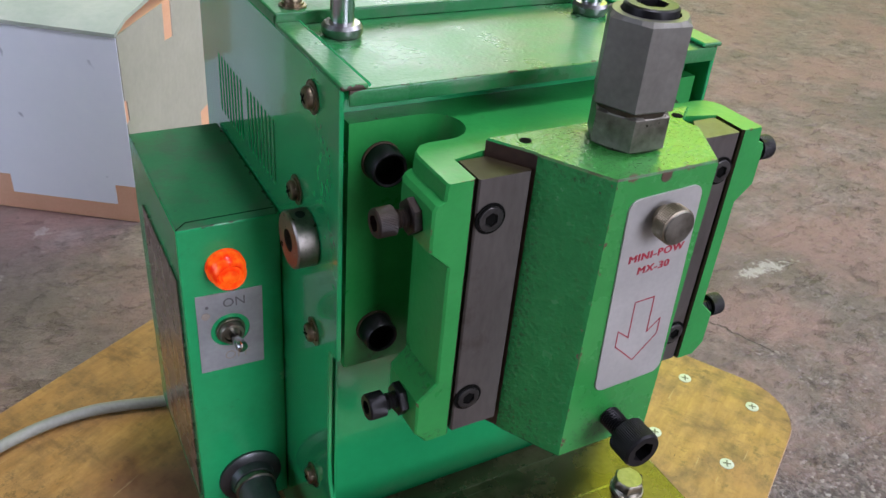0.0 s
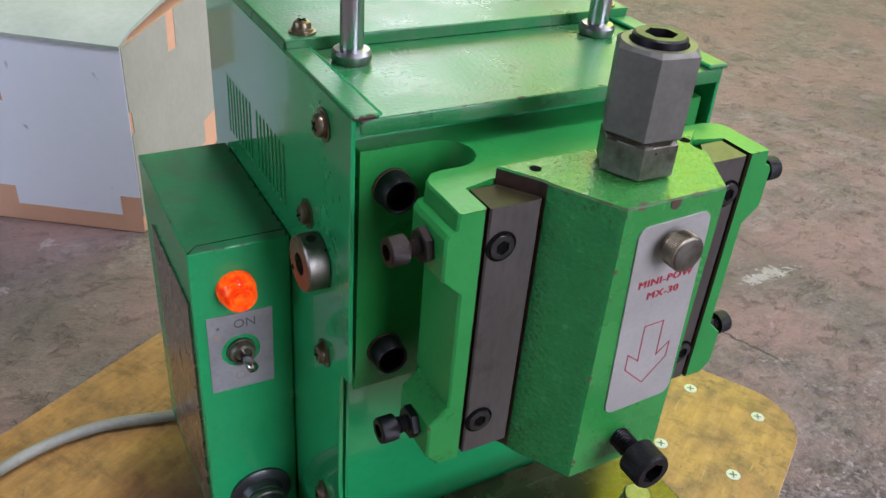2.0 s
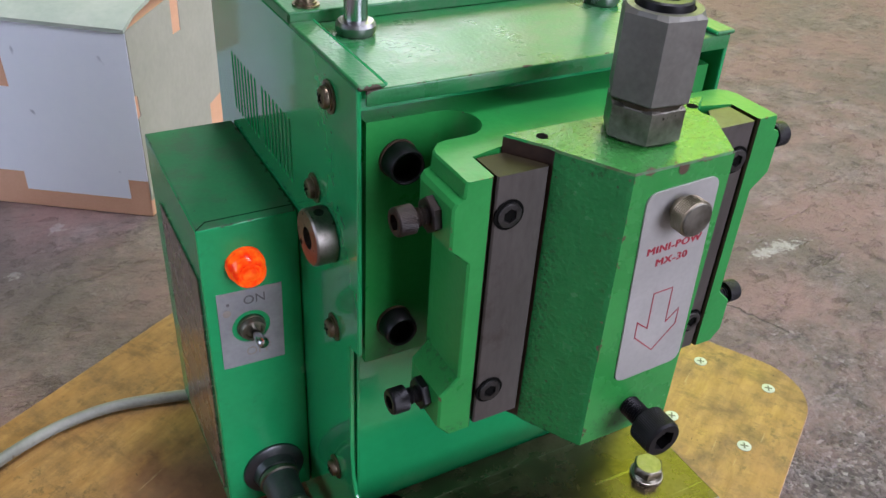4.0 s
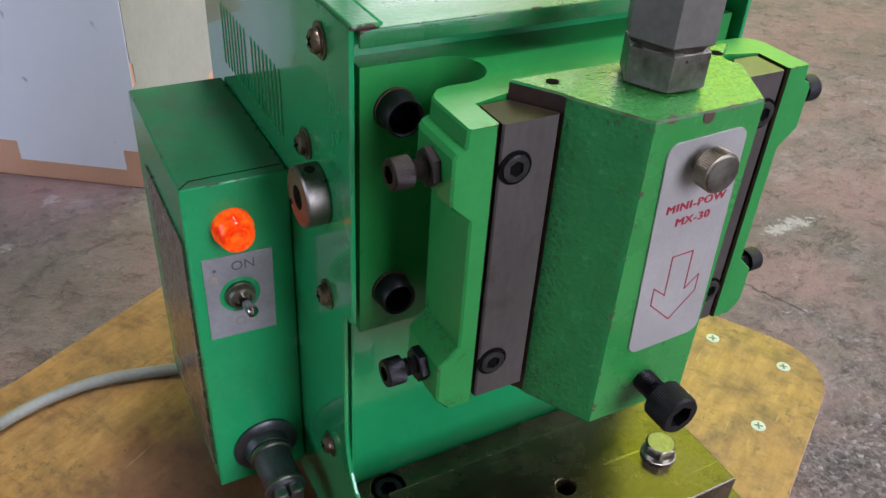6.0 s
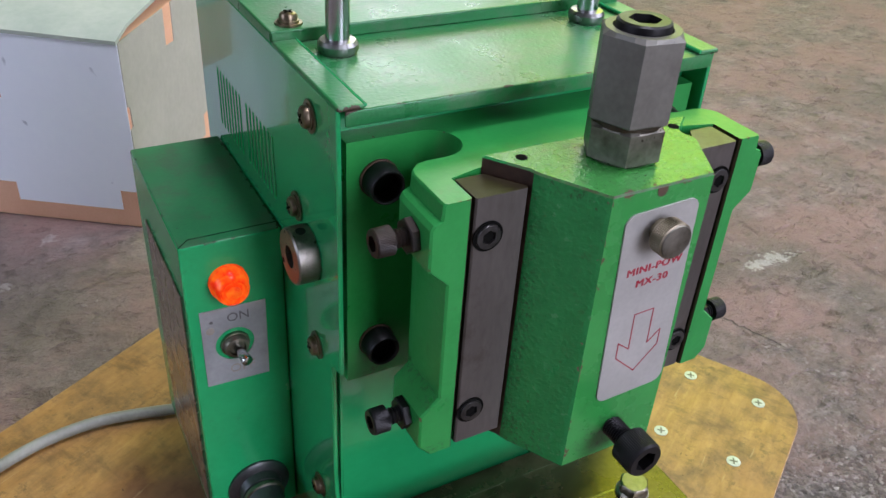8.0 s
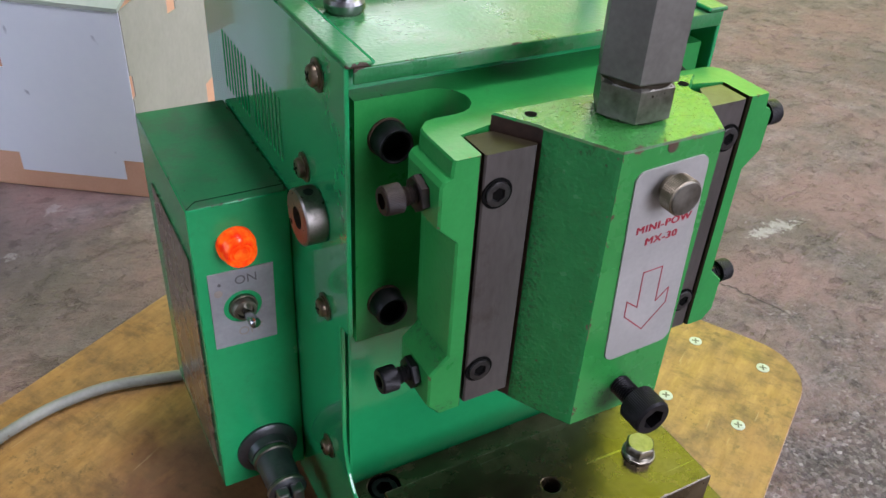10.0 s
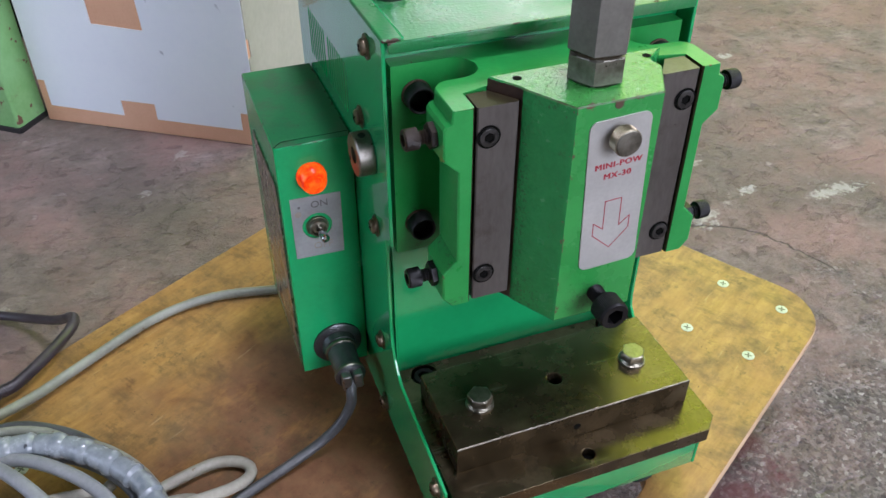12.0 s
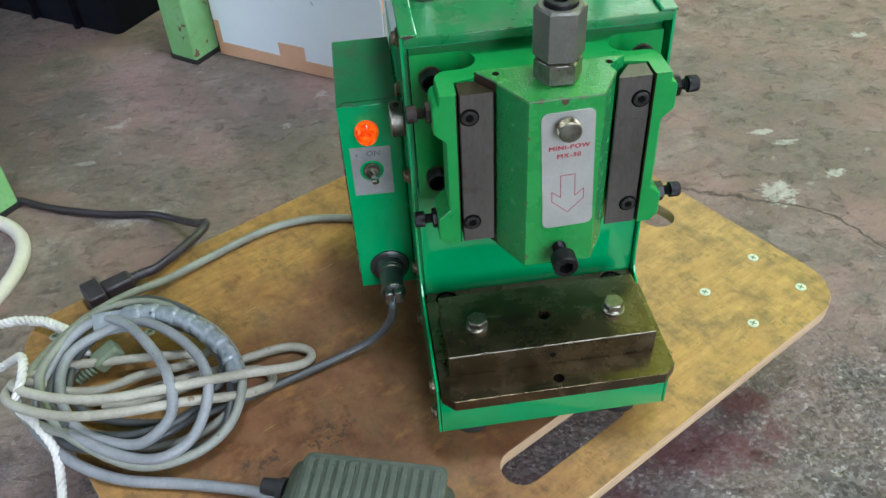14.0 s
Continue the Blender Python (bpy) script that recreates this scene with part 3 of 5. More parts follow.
SKY_GLOW = glow("bright_sky_outside", (0.86, 0.90, 0.88), (1.0, 1.0, 0.98), 1.9, 0.6)
LEAF_GLOW = glow("sunlit_leaves_outside", (0.16, 0.30, 0.01), (0.55, 0.80, 0.05), 2.2, 5.0)

# ---- mesh helpers ----


def part(name, bm, mats, parent=None, label="", angle=34):
    me = bpy.data.meshes.new(name)
    bmesh.ops.recalc_face_normals(bm, faces=bm.faces)
    # broad flat faces keep their edges crisp, so that they mirror evenly
    areas = sorted(f.calc_area() for f in bm.faces)
    broad = areas[-1] * 0.15 if areas[-1] > 8 * areas[len(areas) // 2] else 1e9
    bm.edges.index_update()
    crisp = [e.index for e in bm.edges if len(e.link_faces) == 2 and max(f.calc_area() for f in e.link_faces) > broad and e.calc_face_angle(0.0) > 0.12]
    bm.to_mesh(me)
    bm.free()
    for m in (mats if isinstance(mats, (list, tuple)) else [mats]):
        me.materials.append(m)
    me.shade_smooth()
    me.set_sharp_from_angle(angle=radians(angle))
    for i in crisp:
        me.edges[i].use_edge_sharp = True
    ob = new(name, me)
    if parent:
        ob.parent = parent
    if label:
        tagged(ob, label)
    return ob


def thing(name, label, category, place=(0, 0, 0), group="", kind=""):
    ob = new(name)
    ob.empty_display_size = 0.02
    ob.location = place
    return tagged(ob, label, category, group, kind)


def join(*bms):
    out = bms[0]
    for b in bms[1:]:
        me = bpy.data.meshes.new("tmp")
        b.to_mesh(me)
        b.free()
        out.from_mesh(me)
        bpy.data.meshes.remove(me)
    return out


def moved(bm, m):
    bm.transform(m)
    return bm


def tinted(bm, index):
    for f in bm.faces:
        f.material_index = index
    return bm


def block(x0, x1, y0, y1, z0, z1, bev=0.0006, seg=2):
    bm = bmesh.new()
    bmesh.ops.create_cube(bm, size=1)
    for v in bm.verts:
        v.co = Vector(((x0 + x1) / 2 + v.co.x * (x1 - x0), (y0 + y1) / 2 + v.co.y * (y1 - y0), (z0 + z1) / 2 + v.co.z * (z1 - z0)))
    if bev:
        bmesh.ops.bevel(bm, geom=bm.edges[:], offset=bev, segments=seg, affect="EDGES", profile=0.5)
    return bm


def rings(loops, cap=True):
    """A skin over loops of equal length."""
    bm = bmesh.new()
    vs = [[bm.verts.new(p) for p in loop] for loop in loops]
    n = len(vs[0])
    for a, b in zip(vs, vs[1:]):
        for i in range(n):
            bm.faces.new((a[i], a[(i + 1) % n], b[(i + 1) % n], b[i]))
    if cap:
        bm.faces.new(vs[0][::-1])
        bm.faces.new(vs[-1])
    return bm


def frame_of(axis):
    axis = Vector(axis).normalized()
    return axis.to_track_quat("Z", "Y").to_matrix().to_4x4()


def lathe(place, axis, profile, seg=28, phase=0.0, teeth=0.0):
    """profile: (distance along the axis, radius)."""
    m = Matrix.Translation(place) @ frame_of(axis)
    loops = []
    for h, r in profile:
        loop = []
        for i in range(seg):
            rr = r * (1 - teeth * (i % 2))
            a = phase + 2 * math.pi * i / seg
            loop.append(m @ Vector((rr * math.cos(a), rr * math.sin(a), h)))
        loops.append(loop)
    return rings(loops)


def hexagon_loop(m, r, h, n=24, phase=0.0):
    pts = []
    for i in range(n):
        a = 2 * math.pi * i / n
        k = (a + math.pi / 6) % (math.pi / 3) - math.pi / 6
        rr = r * math.cos(math.pi / 6) / math.cos(k)
        pts.append(m @ Vector((rr * math.cos(a + phase), rr * math.sin(a + phase), h)))
    return pts


def circle_loop(m, r, h, n=24, teeth=0.0, phase=0.0):
    return [m @ Vector((r * (1 - teeth * (i % 2)) * math.cos(2 * math.pi * i / n + phase), r * (1 - teeth * (i % 2)) * math.sin(2 * math.pi * i / n + phase), h)) for i in range(n)]


def socket_head(place, axis, r, h, deep=0.55, knurl=False):
    """A socket cap screw's head, its foot at place, with a hexagon recess."""
    m = Matrix.Translation(place) @ frame_of(axis)
    n = 120 if knurl else 24
    t = 0.03 if knurl else 0.0
    loops = [circle_loop(m, r, 0, n, t), circle_loop(m, r, h * 0.80, n, t), circle_loop(m, r * 0.985, h * 0.90, n),
             circle_loop(m, r * 0.90, h, n), hexagon_loop(m, r * 0.60, h, n), hexagon_loop(m, r * 0.57, h * (1 - deep), n)]
    bm = rings(loops)
    axis = (m.to_3x3() @ Vector((0, 0, 1))).normalized()
    # recess floor takes the second material, near-black for its shade
    for f in bm.faces:
        if len(f.verts) > 4 and (f.calc_center_median() - Vector(place)).dot(axis) > h * 0.05:
            f.material_index = 1
    return bm


def hex_prism(place, axis, r, h, chamfer=0.0012, phase=0.0):
    m = Matrix.Translation(place) @ frame_of(axis)
    n = 24
    loops = [circle_loop(m, r * 0.83, 0, n, phase=phase), hexagon_loop(m, r, chamfer * 0.5, n, phase), hexagon_loop(m, r, h - chamfer * 0.5, n, phase), circle_loop(m, r * 0.83, h, n, phase=phase)]
    return rings(loops)


def thread(place, axis, r, length, pitch=0.0012):
    prof, h = [], 0.0
    while h < length:
        prof += [(h, r * 0.86), (h + pitch / 2, r)]
        h += pitch
    return lathe(place, axis, prof, 16)


def arc(cx, cy, r, a0, a1, n=8):
    return [(cx + r * math.cos(radians(a0 + (a1 - a0) * i / n)), cy + r * math.sin(radians(a0 + (a1 - a0) * i / n))) for i in range(n + 1)]


def round_rect(x0, x1, y0, y1, r, n=6):
    return arc(x1 - r, y0 + r, r, -90, 0, n) + arc(x1 - r, y1 - r, r, 0, 90, n) + arc(x0 + r, y1 - r, r, 90, 180, n) + arc(x0 + r, y0 + r, r, 180, 270, n)


def disc(cx, cy, r, n=20):
    return [(cx + r * math.cos(2 * math.pi * i / n), cy + r * math.sin(2 * math.pi * i / n)) for i in range(n)]


def slab(outer, holes, thick, bevel=0.0):
    """A plate of that outline with holes through it, lying in x and y, its middle at z = 0."""
    cu = bpy.data.curves.new("outline", "CURVE")
    cu.dimensions, cu.fill_mode = "2D", "BOTH"
    cu.extrude, cu.bevel_depth, cu.bevel_resolution, cu.offset = thick / 2 - bevel, bevel, 1, -bevel
    area = lambda p: sum(a[0] * b[1] - b[0] * a[1] for a, b in zip(p, p[1:] + p[:1]))
    for k, loop in enumerate([outer] + list(holes)):
        loop = list(loop)
        if (area(loop) > 0) == (k > 0):
            loop.reverse()
        sp = cu.splines.new("POLY")
        sp.points.add(len(loop) - 1)
        for p, (x, y) in zip(sp.points, loop):
            p.co = (x, y, 0, 1)
        sp.use_cyclic_u = True
    ob = new("outline", cu)
    me = bpy.data.meshes.new_from_object(ob.evaluated_get(bpy.context.evaluated_depsgraph_get()))
    bpy.data.objects.remove(ob)
    bpy.data.curves.remove(cu)
    bm = bmesh.new()
    bm.from_mesh(me)
    bpy.data.meshes.remove(me)
    bmesh.ops.remove_doubles(bm, verts=bm.verts, dist=1e-6)
    return bm


# turns a plate's own (x, y, thickness) to face the front (x, z, -y) or the side (y, z, x)
TO_FRONT = Matrix(((1, 0, 0, 0), (0, 0, -1, 0), (0, 1, 0, 0), (0, 0, 0, 1)))
TO_SIDE = Matrix(((0, 0, 1, 0), (1, 0, 0, 0), (0, 1, 0, 0), (0, 0, 0, 1)))


def front_slab(outer, holes, y0, y1, bevel=0.0):
    return moved(slab(outer, holes, abs(y1 - y0), bevel), Matrix.Translation((0, (y0 + y1) / 2, 0)) @ TO_FRONT)


def side_slab(outer, holes, x0, x1, bevel=0.0):
    return moved(slab(outer, holes, abs(x1 - x0), bevel), Matrix.Translation(((x0 + x1) / 2, 0, 0)) @ TO_SIDE)


def flat_slab(outer, holes, z0, z1, bevel=0.0):
    return moved(slab(outer, holes, abs(z1 - z0), bevel), Matrix.Translation((0, 0, (z0 + z1) / 2)))


def smooth_path(pts, step=6):
    pts = [Vector(p) for p in pts]
    ext = [2 * pts[0] - pts[1]] + pts + [2 * pts[-1] - pts[-2]]
    out = []
    for i in range(1, len(ext) - 2):
        p0, p1, p2, p3 = ext[i - 1:i + 3]
        for k in range(step):
            t = k / step
            out.append(0.5 * ((2 * p1) + (p2 - p0) * t + (2 * p0 - 5 * p1 + 4 * p2 - p3) * t * t + (3 * p1 - p0 - 3 * p2 + p3) * t ** 3))
    out.append(ext[-2])
    return out


def tube(pts, r, seg=10, step=6, smooth=True, radii=None):
    path = smooth_path(pts, step) if smooth else [Vector(p) for p in pts]
    loops, side = [], None
    for i, p in enumerate(path):
        d = (path[min(i + 1, len(path) - 1)] - path[max(i - 1, 0)]).normalized()
        if side is None:
            side = d.cross(Vector((0, 0, 1)) if abs(d.z) < 0.9 else Vector((1, 0, 0))).normalized()
        side = (side - d * side.dot(d)).normalized()
        up = d.cross(side)
        rr = radii(i / (len(path) - 1)) if radii else r
        loops.append([p + rr * (side * math.cos(2 * math.pi * k / seg) + up * math.sin(2 * math.pi * k / seg)) for k in range(seg)])
    return rings(loops)


def letters(body, size, m, thick=0.00025, bold=0.0, spacing=1.0):
    cu = bpy.data.curves.new("letters", "FONT")
    cu.body, cu.size, cu.extrude = body, size, thick
    cu.align_x, cu.align_y, cu.resolution_u = "CENTER", "CENTER", 3
    cu.space_character = spacing
    ob = new("letters", cu)
    me = bpy.data.meshes.new_from_object(ob.evaluated_get(bpy.context.evaluated_depsgraph_get()))
    bpy.data.objects.remove(ob)
    bpy.data.curves.remove(cu)
    bm = bmesh.new()
    bm.from_mesh(me)
    bpy.data.meshes.remove(me)
    if bold:
        two = bm.copy()
        bmesh.ops.translate(two, verts=two.verts, vec=(bold, bold * 0.4, thick * 0.2))
        bm = join(bm, two)
    return moved(bm, m @ TO_FRONT)


FLOOR = -0.10

# ---- the workshop shell ----


def floor_sheet():
    n, half = 60, 6.0
    bm = bmesh.new()
    bmesh.ops.create_grid(bm, x_segments=n, y_segments=n, size=half)
    for v in bm.verts:
        v.co.z = FLOOR
    return part("floor", bm, CONCRETE, angle=60)


tagged(floor_sheet(), "worn grey and reddish concrete floor with pits and chalky chips", "floor", kind="structure")


def wall(name, bm, label):
    tagged(part(name, bm, WALL_PAINT), label, "wall", kind="structure")


def rect(x0, x1, y0, y1):
    return [(x0, y0), (x1, y0), (x1, y1), (x0, y1)]


WALL_LABEL = "plain painted workshop wall with a wide daylight opening"
TOP = 4.2
wall("wall_south", front_slab(rect(-3.6, 2.4, FLOOR, TOP), [rect(-0.15, 2.05, FLOOR + 0.02, 3.15)], -3.60, -3.45), WALL_LABEL)
wall("wall_north", front_slab(rect(-3.6, 2.4, FLOOR, TOP), [rect(1.15, 2.32, 1.0, 2.95)], 3.6, 3.75), WALL_LABEL)
wall("wall_east", side_slab(rect(-3.6, 3.75, FLOOR, TOP), [rect(-1.7, 0.5, 1.4, 3.3), rect(1.05, 3.2, 0.6, 4.0)], 2.40, 2.55), WALL_LABEL)
wall("wall_west", side_slab(rect(-3.6, 3.75, FLOOR, TOP), [rect(-0.85, 1.25, 0.25, 2.35)], -3.75, -3.60), WALL_LABEL)
tagged(part("ceiling", flat_slab(rect(-3.75, 2.55, -3.6, 3.75), [rect(0.2, 0.9, -0.35, 0.35)], TOP, TOP + 0.1, 0), CEILING_PAINT), "plain workshop ceiling with a roof light", "ceiling", kind="structure")

bm = join(block(-1.0, 4.0, 5.2, 5.25, -0.1, 6.5, 0), block(4.0, 4.05, 0.3, 5.25, -0.1, 6.5, 0))
tagged(part("backdrop", bm, SKY_GLOW), "bright overcast sky outside the opening", "backdrop", kind="structure")
bm = block(3.9, 3.95, 0.3, 4.4, 1.2, 6.5, 0)
bm = join(bm, block(-1.0, 3.4, 5.10, 5.14, 2.70, 6.0, 0))
tagged(part("backdrop_leaves", bm, LEAF_GLOW), "sunlit yellow-green leaves outside the opening", "backdrop", kind="structure")

# ---- plywood dolly board ----
U, N = Vector((0.8640, 0.5035, 0)), Vector((-0.5035, 0.8640, 0))
BOARD_ANGLE = math.degrees(math.atan2(U.y, U.x))
BOARD_MID = U * -0.0125 + N * 0.1315
HALF_L, HALF_W = 0.2985, 0.2205
dolly = thing("plywood_dolly", "worn varnished plywood dolly board with hand slots on castors", "dolly")
to_board = pose(BOARD_MID.x, BOARD_MID.y, 0, 0, 0, BOARD_ANGLE)
dolly.matrix_world = to_board


def stadium(cx, cy, length, width, along_x=True):
    h, r = length / 2 - width / 2, width / 2
    if along_x:
        return arc(cx + h, cy, r, -90, 90, 10) + arc(cx - h, cy, r, 90, 270, 10)
    return arc(cx, cy + h, r, 0, 180, 10) + arc(cx, cy - h, r, 180, 360, 10)


SLOTS = [stadium(0.0, -0.1705, 0.117, 0.031), stadium(0.2505, 0.0, 0.117, 0.031, False)]
bm = flat_slab(round_rect(-HALF_L, HALF_L, -HALF_W, HALF_W, 0.042, 10), SLOTS, -0.0125, 0.0, 0.0008)
for f in bm.faces:
    f.material_index = 0 if abs(f.normal.z) > 0.5 else 1
part("board", bm, [PLYWOOD, PLY_EDGE], dolly, angle=14)


def countersunk_screw():
    m = Matrix.Identity(4)
    n = 16
    loops = [circle_loop(m, 0.0044, -0.002, n), circle_loop(m, 0.0047, 0.0004, n), circle_loop(m, 0.0030, 0.0006, n)]
    bm = rings(loops)
    for ang in (20, 110):
        bm = join(bm, tinted(moved(block(-0.0026, 0.0026, -0.0005, 0.0005, 0.0003, 0.0008, 0), pose(0, 0, 0, 0, 0, ang)), 1))
    return bm


screw_mesh = None
inv_board = to_board.inverted()
SCREWS = [(0.168, 0.088), (0.252, 0.079), (0.227, 0.123), (0.194, 0.045)]
corner = [inv_board @ Vector((x, y, 0)) for x, y in SCREWS]
for sx, sy in ((1, 1), (1, -1), (-1, 1), (-1, -1)):
    # the same four screws at each castor, mirrored about the board's middle
    for c in corner:
        p = (abs(c.x) * sx, -c.y * sy if sy > 0 else c.y, 0)
        if screw_mesh is None:
            ob = part("screw", countersunk_screw(), [SCREW_ZINC, COUPLING_STEEL], dolly)
            screw_mesh = ob.data
        else:
            ob = new("screw", screw_mesh)
            ob.parent = dolly
        ob.location = p

castor_mid = sum((Vector((abs(c.x), c.y, 0)) for c in corner), Vector()) / 4
first_castor = None
for sx in (1, -1):
    for sy in (1, -1):
        x, y = castor_mid.x * sx, castor_mid.y * -sy
        if first_castor is None:
            fork = join(block(-0.036, 0.036, -0.03, 0.03, -0.0155, -0.0128, 0.0004),
                        block(-0.014, 0.018, -0.0145, -0.0120, -0.065, -0.0155, 0.0004), block(-0.014, 0.018, 0.0120, 0.0145, -0.065, -0.0155, 0.0004))
            ob = part("castor", fork, ZINC, dolly)
            wheel = part("wheel", lathe((0.004, -0.010, -0.075), (0, 1, 0), [(0, 0.019), (0.002, 0.0245), (0.018, 0.0245), (0.02, 0.019)], 28), RUBBER, ob)
            first_castor = (ob.data, wheel.data)
        else:
            ob = new("castor", first_castor[0])
            ob.parent = dolly
            wheel = new("wheel", first_castor[1])
            wheel.parent = ob
        ob.location = (x, y, 0)

# ---- the bench press ----
press = thing("bench_press", "small green enamelled electric bench press standing on a plywood board", "press")

# sheet-metal housing
SIDE = [(0.235, 0.021), (0.235, 0.297), (0.047, 0.297), (0.046, 0.180), (0.055, 0.178), (0.055, 0.112)] + \
       [(0.055 - 0.022 * (1 - math.cos(radians(a))), 0.112 - 0.034 * math.sin(radians(a))) for a in (20, 40, 60, 78)] + \
       [(0.0, 0.0745), (-0.037, 0.0685), (-0.037, 0.021)]
vents = []
for y0 in (0.1185, 0.1655):
    for k in range(8):
        y = y0 + 0.0052 * k
        vents.append(round_rect(y, y + 0.0021, 0.2245, 0.2545, 0.0009, 2))
left_panel = part("side_panel", side_slab(SIDE, vents, -0.0852, -0.0832, 0.0005), SHEET_GREEN, press, angle=14)
SIDE_RIGHT = SIDE[:5] + [(0.0550, 0.0860), (0.0535, 0.0780), (0.0490, 0.0725), (0.0445, 0.0690), (0.0430, 0.0598), (-0.0370, 0.0598), (-0.0370, 0.0210)]
right_panel = part("side_panel", side_slab(SIDE_RIGHT, vents, 0.0832, 0.0852, 0.0005), SHEET_GREEN, press, angle=14)
# added near-black sheets that stand for the unlit inside behind the vents
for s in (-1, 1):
    part("vent_shade_sheet", block(s * 0.0820 - 0.0002, s * 0.0820 + 0.0002, 0.112, 0.214, 0.215, 0.262, 0), DARK_HOLE, press)
part("front_panel", join(block(-0.0828, 0.0828, 0.060, 0.0615, 0.060, 0.296, 0.0003), block(-0.0815, -0.0800, 0.056, 0.0605, 0.072, 0.178, 0.0004)), SHEET_GREEN, press)
part("base_panel", join(block(-0.0828, 0.0828, -0.0370, -0.0355, 0.0212, 0.0600, 0.0004), block(-0.0828, 0.0828, -0.0355, 0.232, 0.0212, 0.0230, 0.0003)), SHEET_GREEN, press)
part("back_panel", block(-0.0828, 0.0828, 0.2332, 0.2348, 0.0235, 0.2960, 0.0003), SHEET_GREEN, press)
# front lid with a dropped lip, folded side flanges above it, and the rear cover
part("front_lid", join(block(-0.0816, 0.0816, 0.0450, 0.1150, 0.2952, 0.2966, 0.0004), block(-0.0824, 0.0824, 0.0446, 0.0462, 0.2906, 0.2966, 0.0007)), LID_GREEN, press)
for s in (-1, 1):
    x0, x1 = sorted((s * 0.0853, s * 0.0752))
    part("lid_flange", block(x0, x1, 0.0449, 0.1128, 0.2964, 0.2984, 0.0009, 3), LID_GREEN, press)
    # added glossy bead, there only to draw the glint on the flange edge
    part("flange_glint_bead", tube([(s * 0.0752, 0.0452, 0.2979), (s * 0.0752, 0.0790, 0.2979), (s * 0.0752, 0.1125, 0.2979)], 0.00075, 8, 2), SHEET_GREEN, press)
cover = part("rear_cover", block(-0.0853, 0.0853, 0.1130, 0.2355, 0.3004, 0.3020, 0.0006), LID_GREEN, press)
for box in ((-0.0848, 0.0848, 0.1130, 0.1144, 0.2968, 0.3012), (-0.0853, -0.0838, 0.1146, 0.2355, 0.2972, 0.3014), (0.0838, 0.0853, 0.1146, 0.2355, 0.2972, 0.3014)):
    part("cover_lip", block(*box, 0.0004), LID_GREEN, cover)


def pan_screw(r=0.0043, washer=True):
    """A pan head with a cross recess on a spring and a flat washer; its axis is z."""
    prof = [(0, 0.0001)]
    if washer:
        prof += [(0, r * 1.5), (0.0008, r * 1.5), (0.0009, r * 1.18), (0.0018, r * 1.18), (0.0019, r)]
    else:
        prof += [(0, r)]
    z = prof[-1][0]
    prof += [(z + r * 0.40, r), (z + r * 0.66, r * 0.86), (z + r * 0.80, r * 0.55), (z + r * 0.83, 0.0001)]
    bm = lathe((0, 0, 0), (0, 0, 1), prof, 18)
    top = z + r * 0.78
    for a in (35, 125):
        bm = join(bm, tinted(moved(block(-r * 0.55, r * 0.55, -r * 0.11, r * 0.11, top - 0.0006, top + 0.00035, 0), pose(0, 0, 0, 0, 0, a)), 1))
    return bm


pan = None


def put_pan(parent, m):
    global pan
    if pan is None:
        ob = part("screw", pan_screw(), [BRASSY, DARK_HOLE], parent, "old nickel-plated cross-head screw")
        pan = ob.data
    else:
        ob = tagged(new("screw", pan), "old nickel-plated cross-head screw")
        ob.parent = parent
    ob.matrix_local = m


SIDE_SCREWS = [(0.0715, 0.2842), (0.0902, 0.2365), (0.0715, 0.1770), (0.073, 0.087), (0.072, 0.031), (-0.025, 0.060), (-0.025, 0.031)]
FLAT_HEAD = Matrix.Diagonal((1.0, 1.0, 0.72, 1.0))
for y, z in SIDE_SCREWS:
    put_pan(left_panel, Matrix.Translation((-0.0853, y, z)) @ frame_of((-1, 0, 0)) @ pose(0, 0, 0, 0, 0, 137 * z * 100) @ FLAT_HEAD)
    put_pan(right_panel, Matrix.Translation((0.0853, y, z)) @ frame_of((1, 0, 0)) @ pose(0, 0, 0, 0, 0, 71 * z * 100) @ FLAT_HEAD)
cover_screw = part("cover_screw", pan_screw(0.0037), [BRASSY, DARK_HOLE], press)
cover_screw.location = (-0.0755, 0.1200, 0.3021)
for x, y in ((0.0755, 0.1200), (-0.0755, 0.222), (0.0755, 0.222)):
    ob = new("cover_screw", cover_screw.data)
    ob.parent, ob.location = press, (x, y, 0.3021)

# shaft collar on the left side
collar = part("shaft_collar", lathe((-0.0852, 0.0760, 0.2225), (-1, 0, 0), [(0, 0.0045), (0, 0.0116), (0.0005, 0.0121), (0.0085, 0.0121), (0.0092, 0.0114), (0.0092, 0.0048), (0.002, 0.0046)], 36), [COLLAR_STEEL, RUSTY_STEEL], press, "turned steel shaft collar")
for f in collar.data.polygons:
    f.material_index = 1 if f.normal.x < -0.9 else 0
part("shaft_end", lathe((-0.0852, 0.0760, 0.2225), (-1, 0, 0), [(0, 0.0046), (0.0045, 0.0046), (0.005, 0.0040)], 20), RAW_STEEL, collar)
part("grub_screw", lathe((-0.0898, 0.0745, 0.2340), (0, -0.12, 1), [(0, 0.0021), (0.0006, 0.0021), (0.0005, 0.0012)], 14), BLACK_OXIDE, collar)
# flat near-black disc, drawn as the shade in a key hole
part("key_hole", lathe((-0.0940, 0.0835, 0.2165), (-1, 0, 0), [(0, 0.0013), (0.0005, 0.0013)], 12), DARK_HOLE, collar)

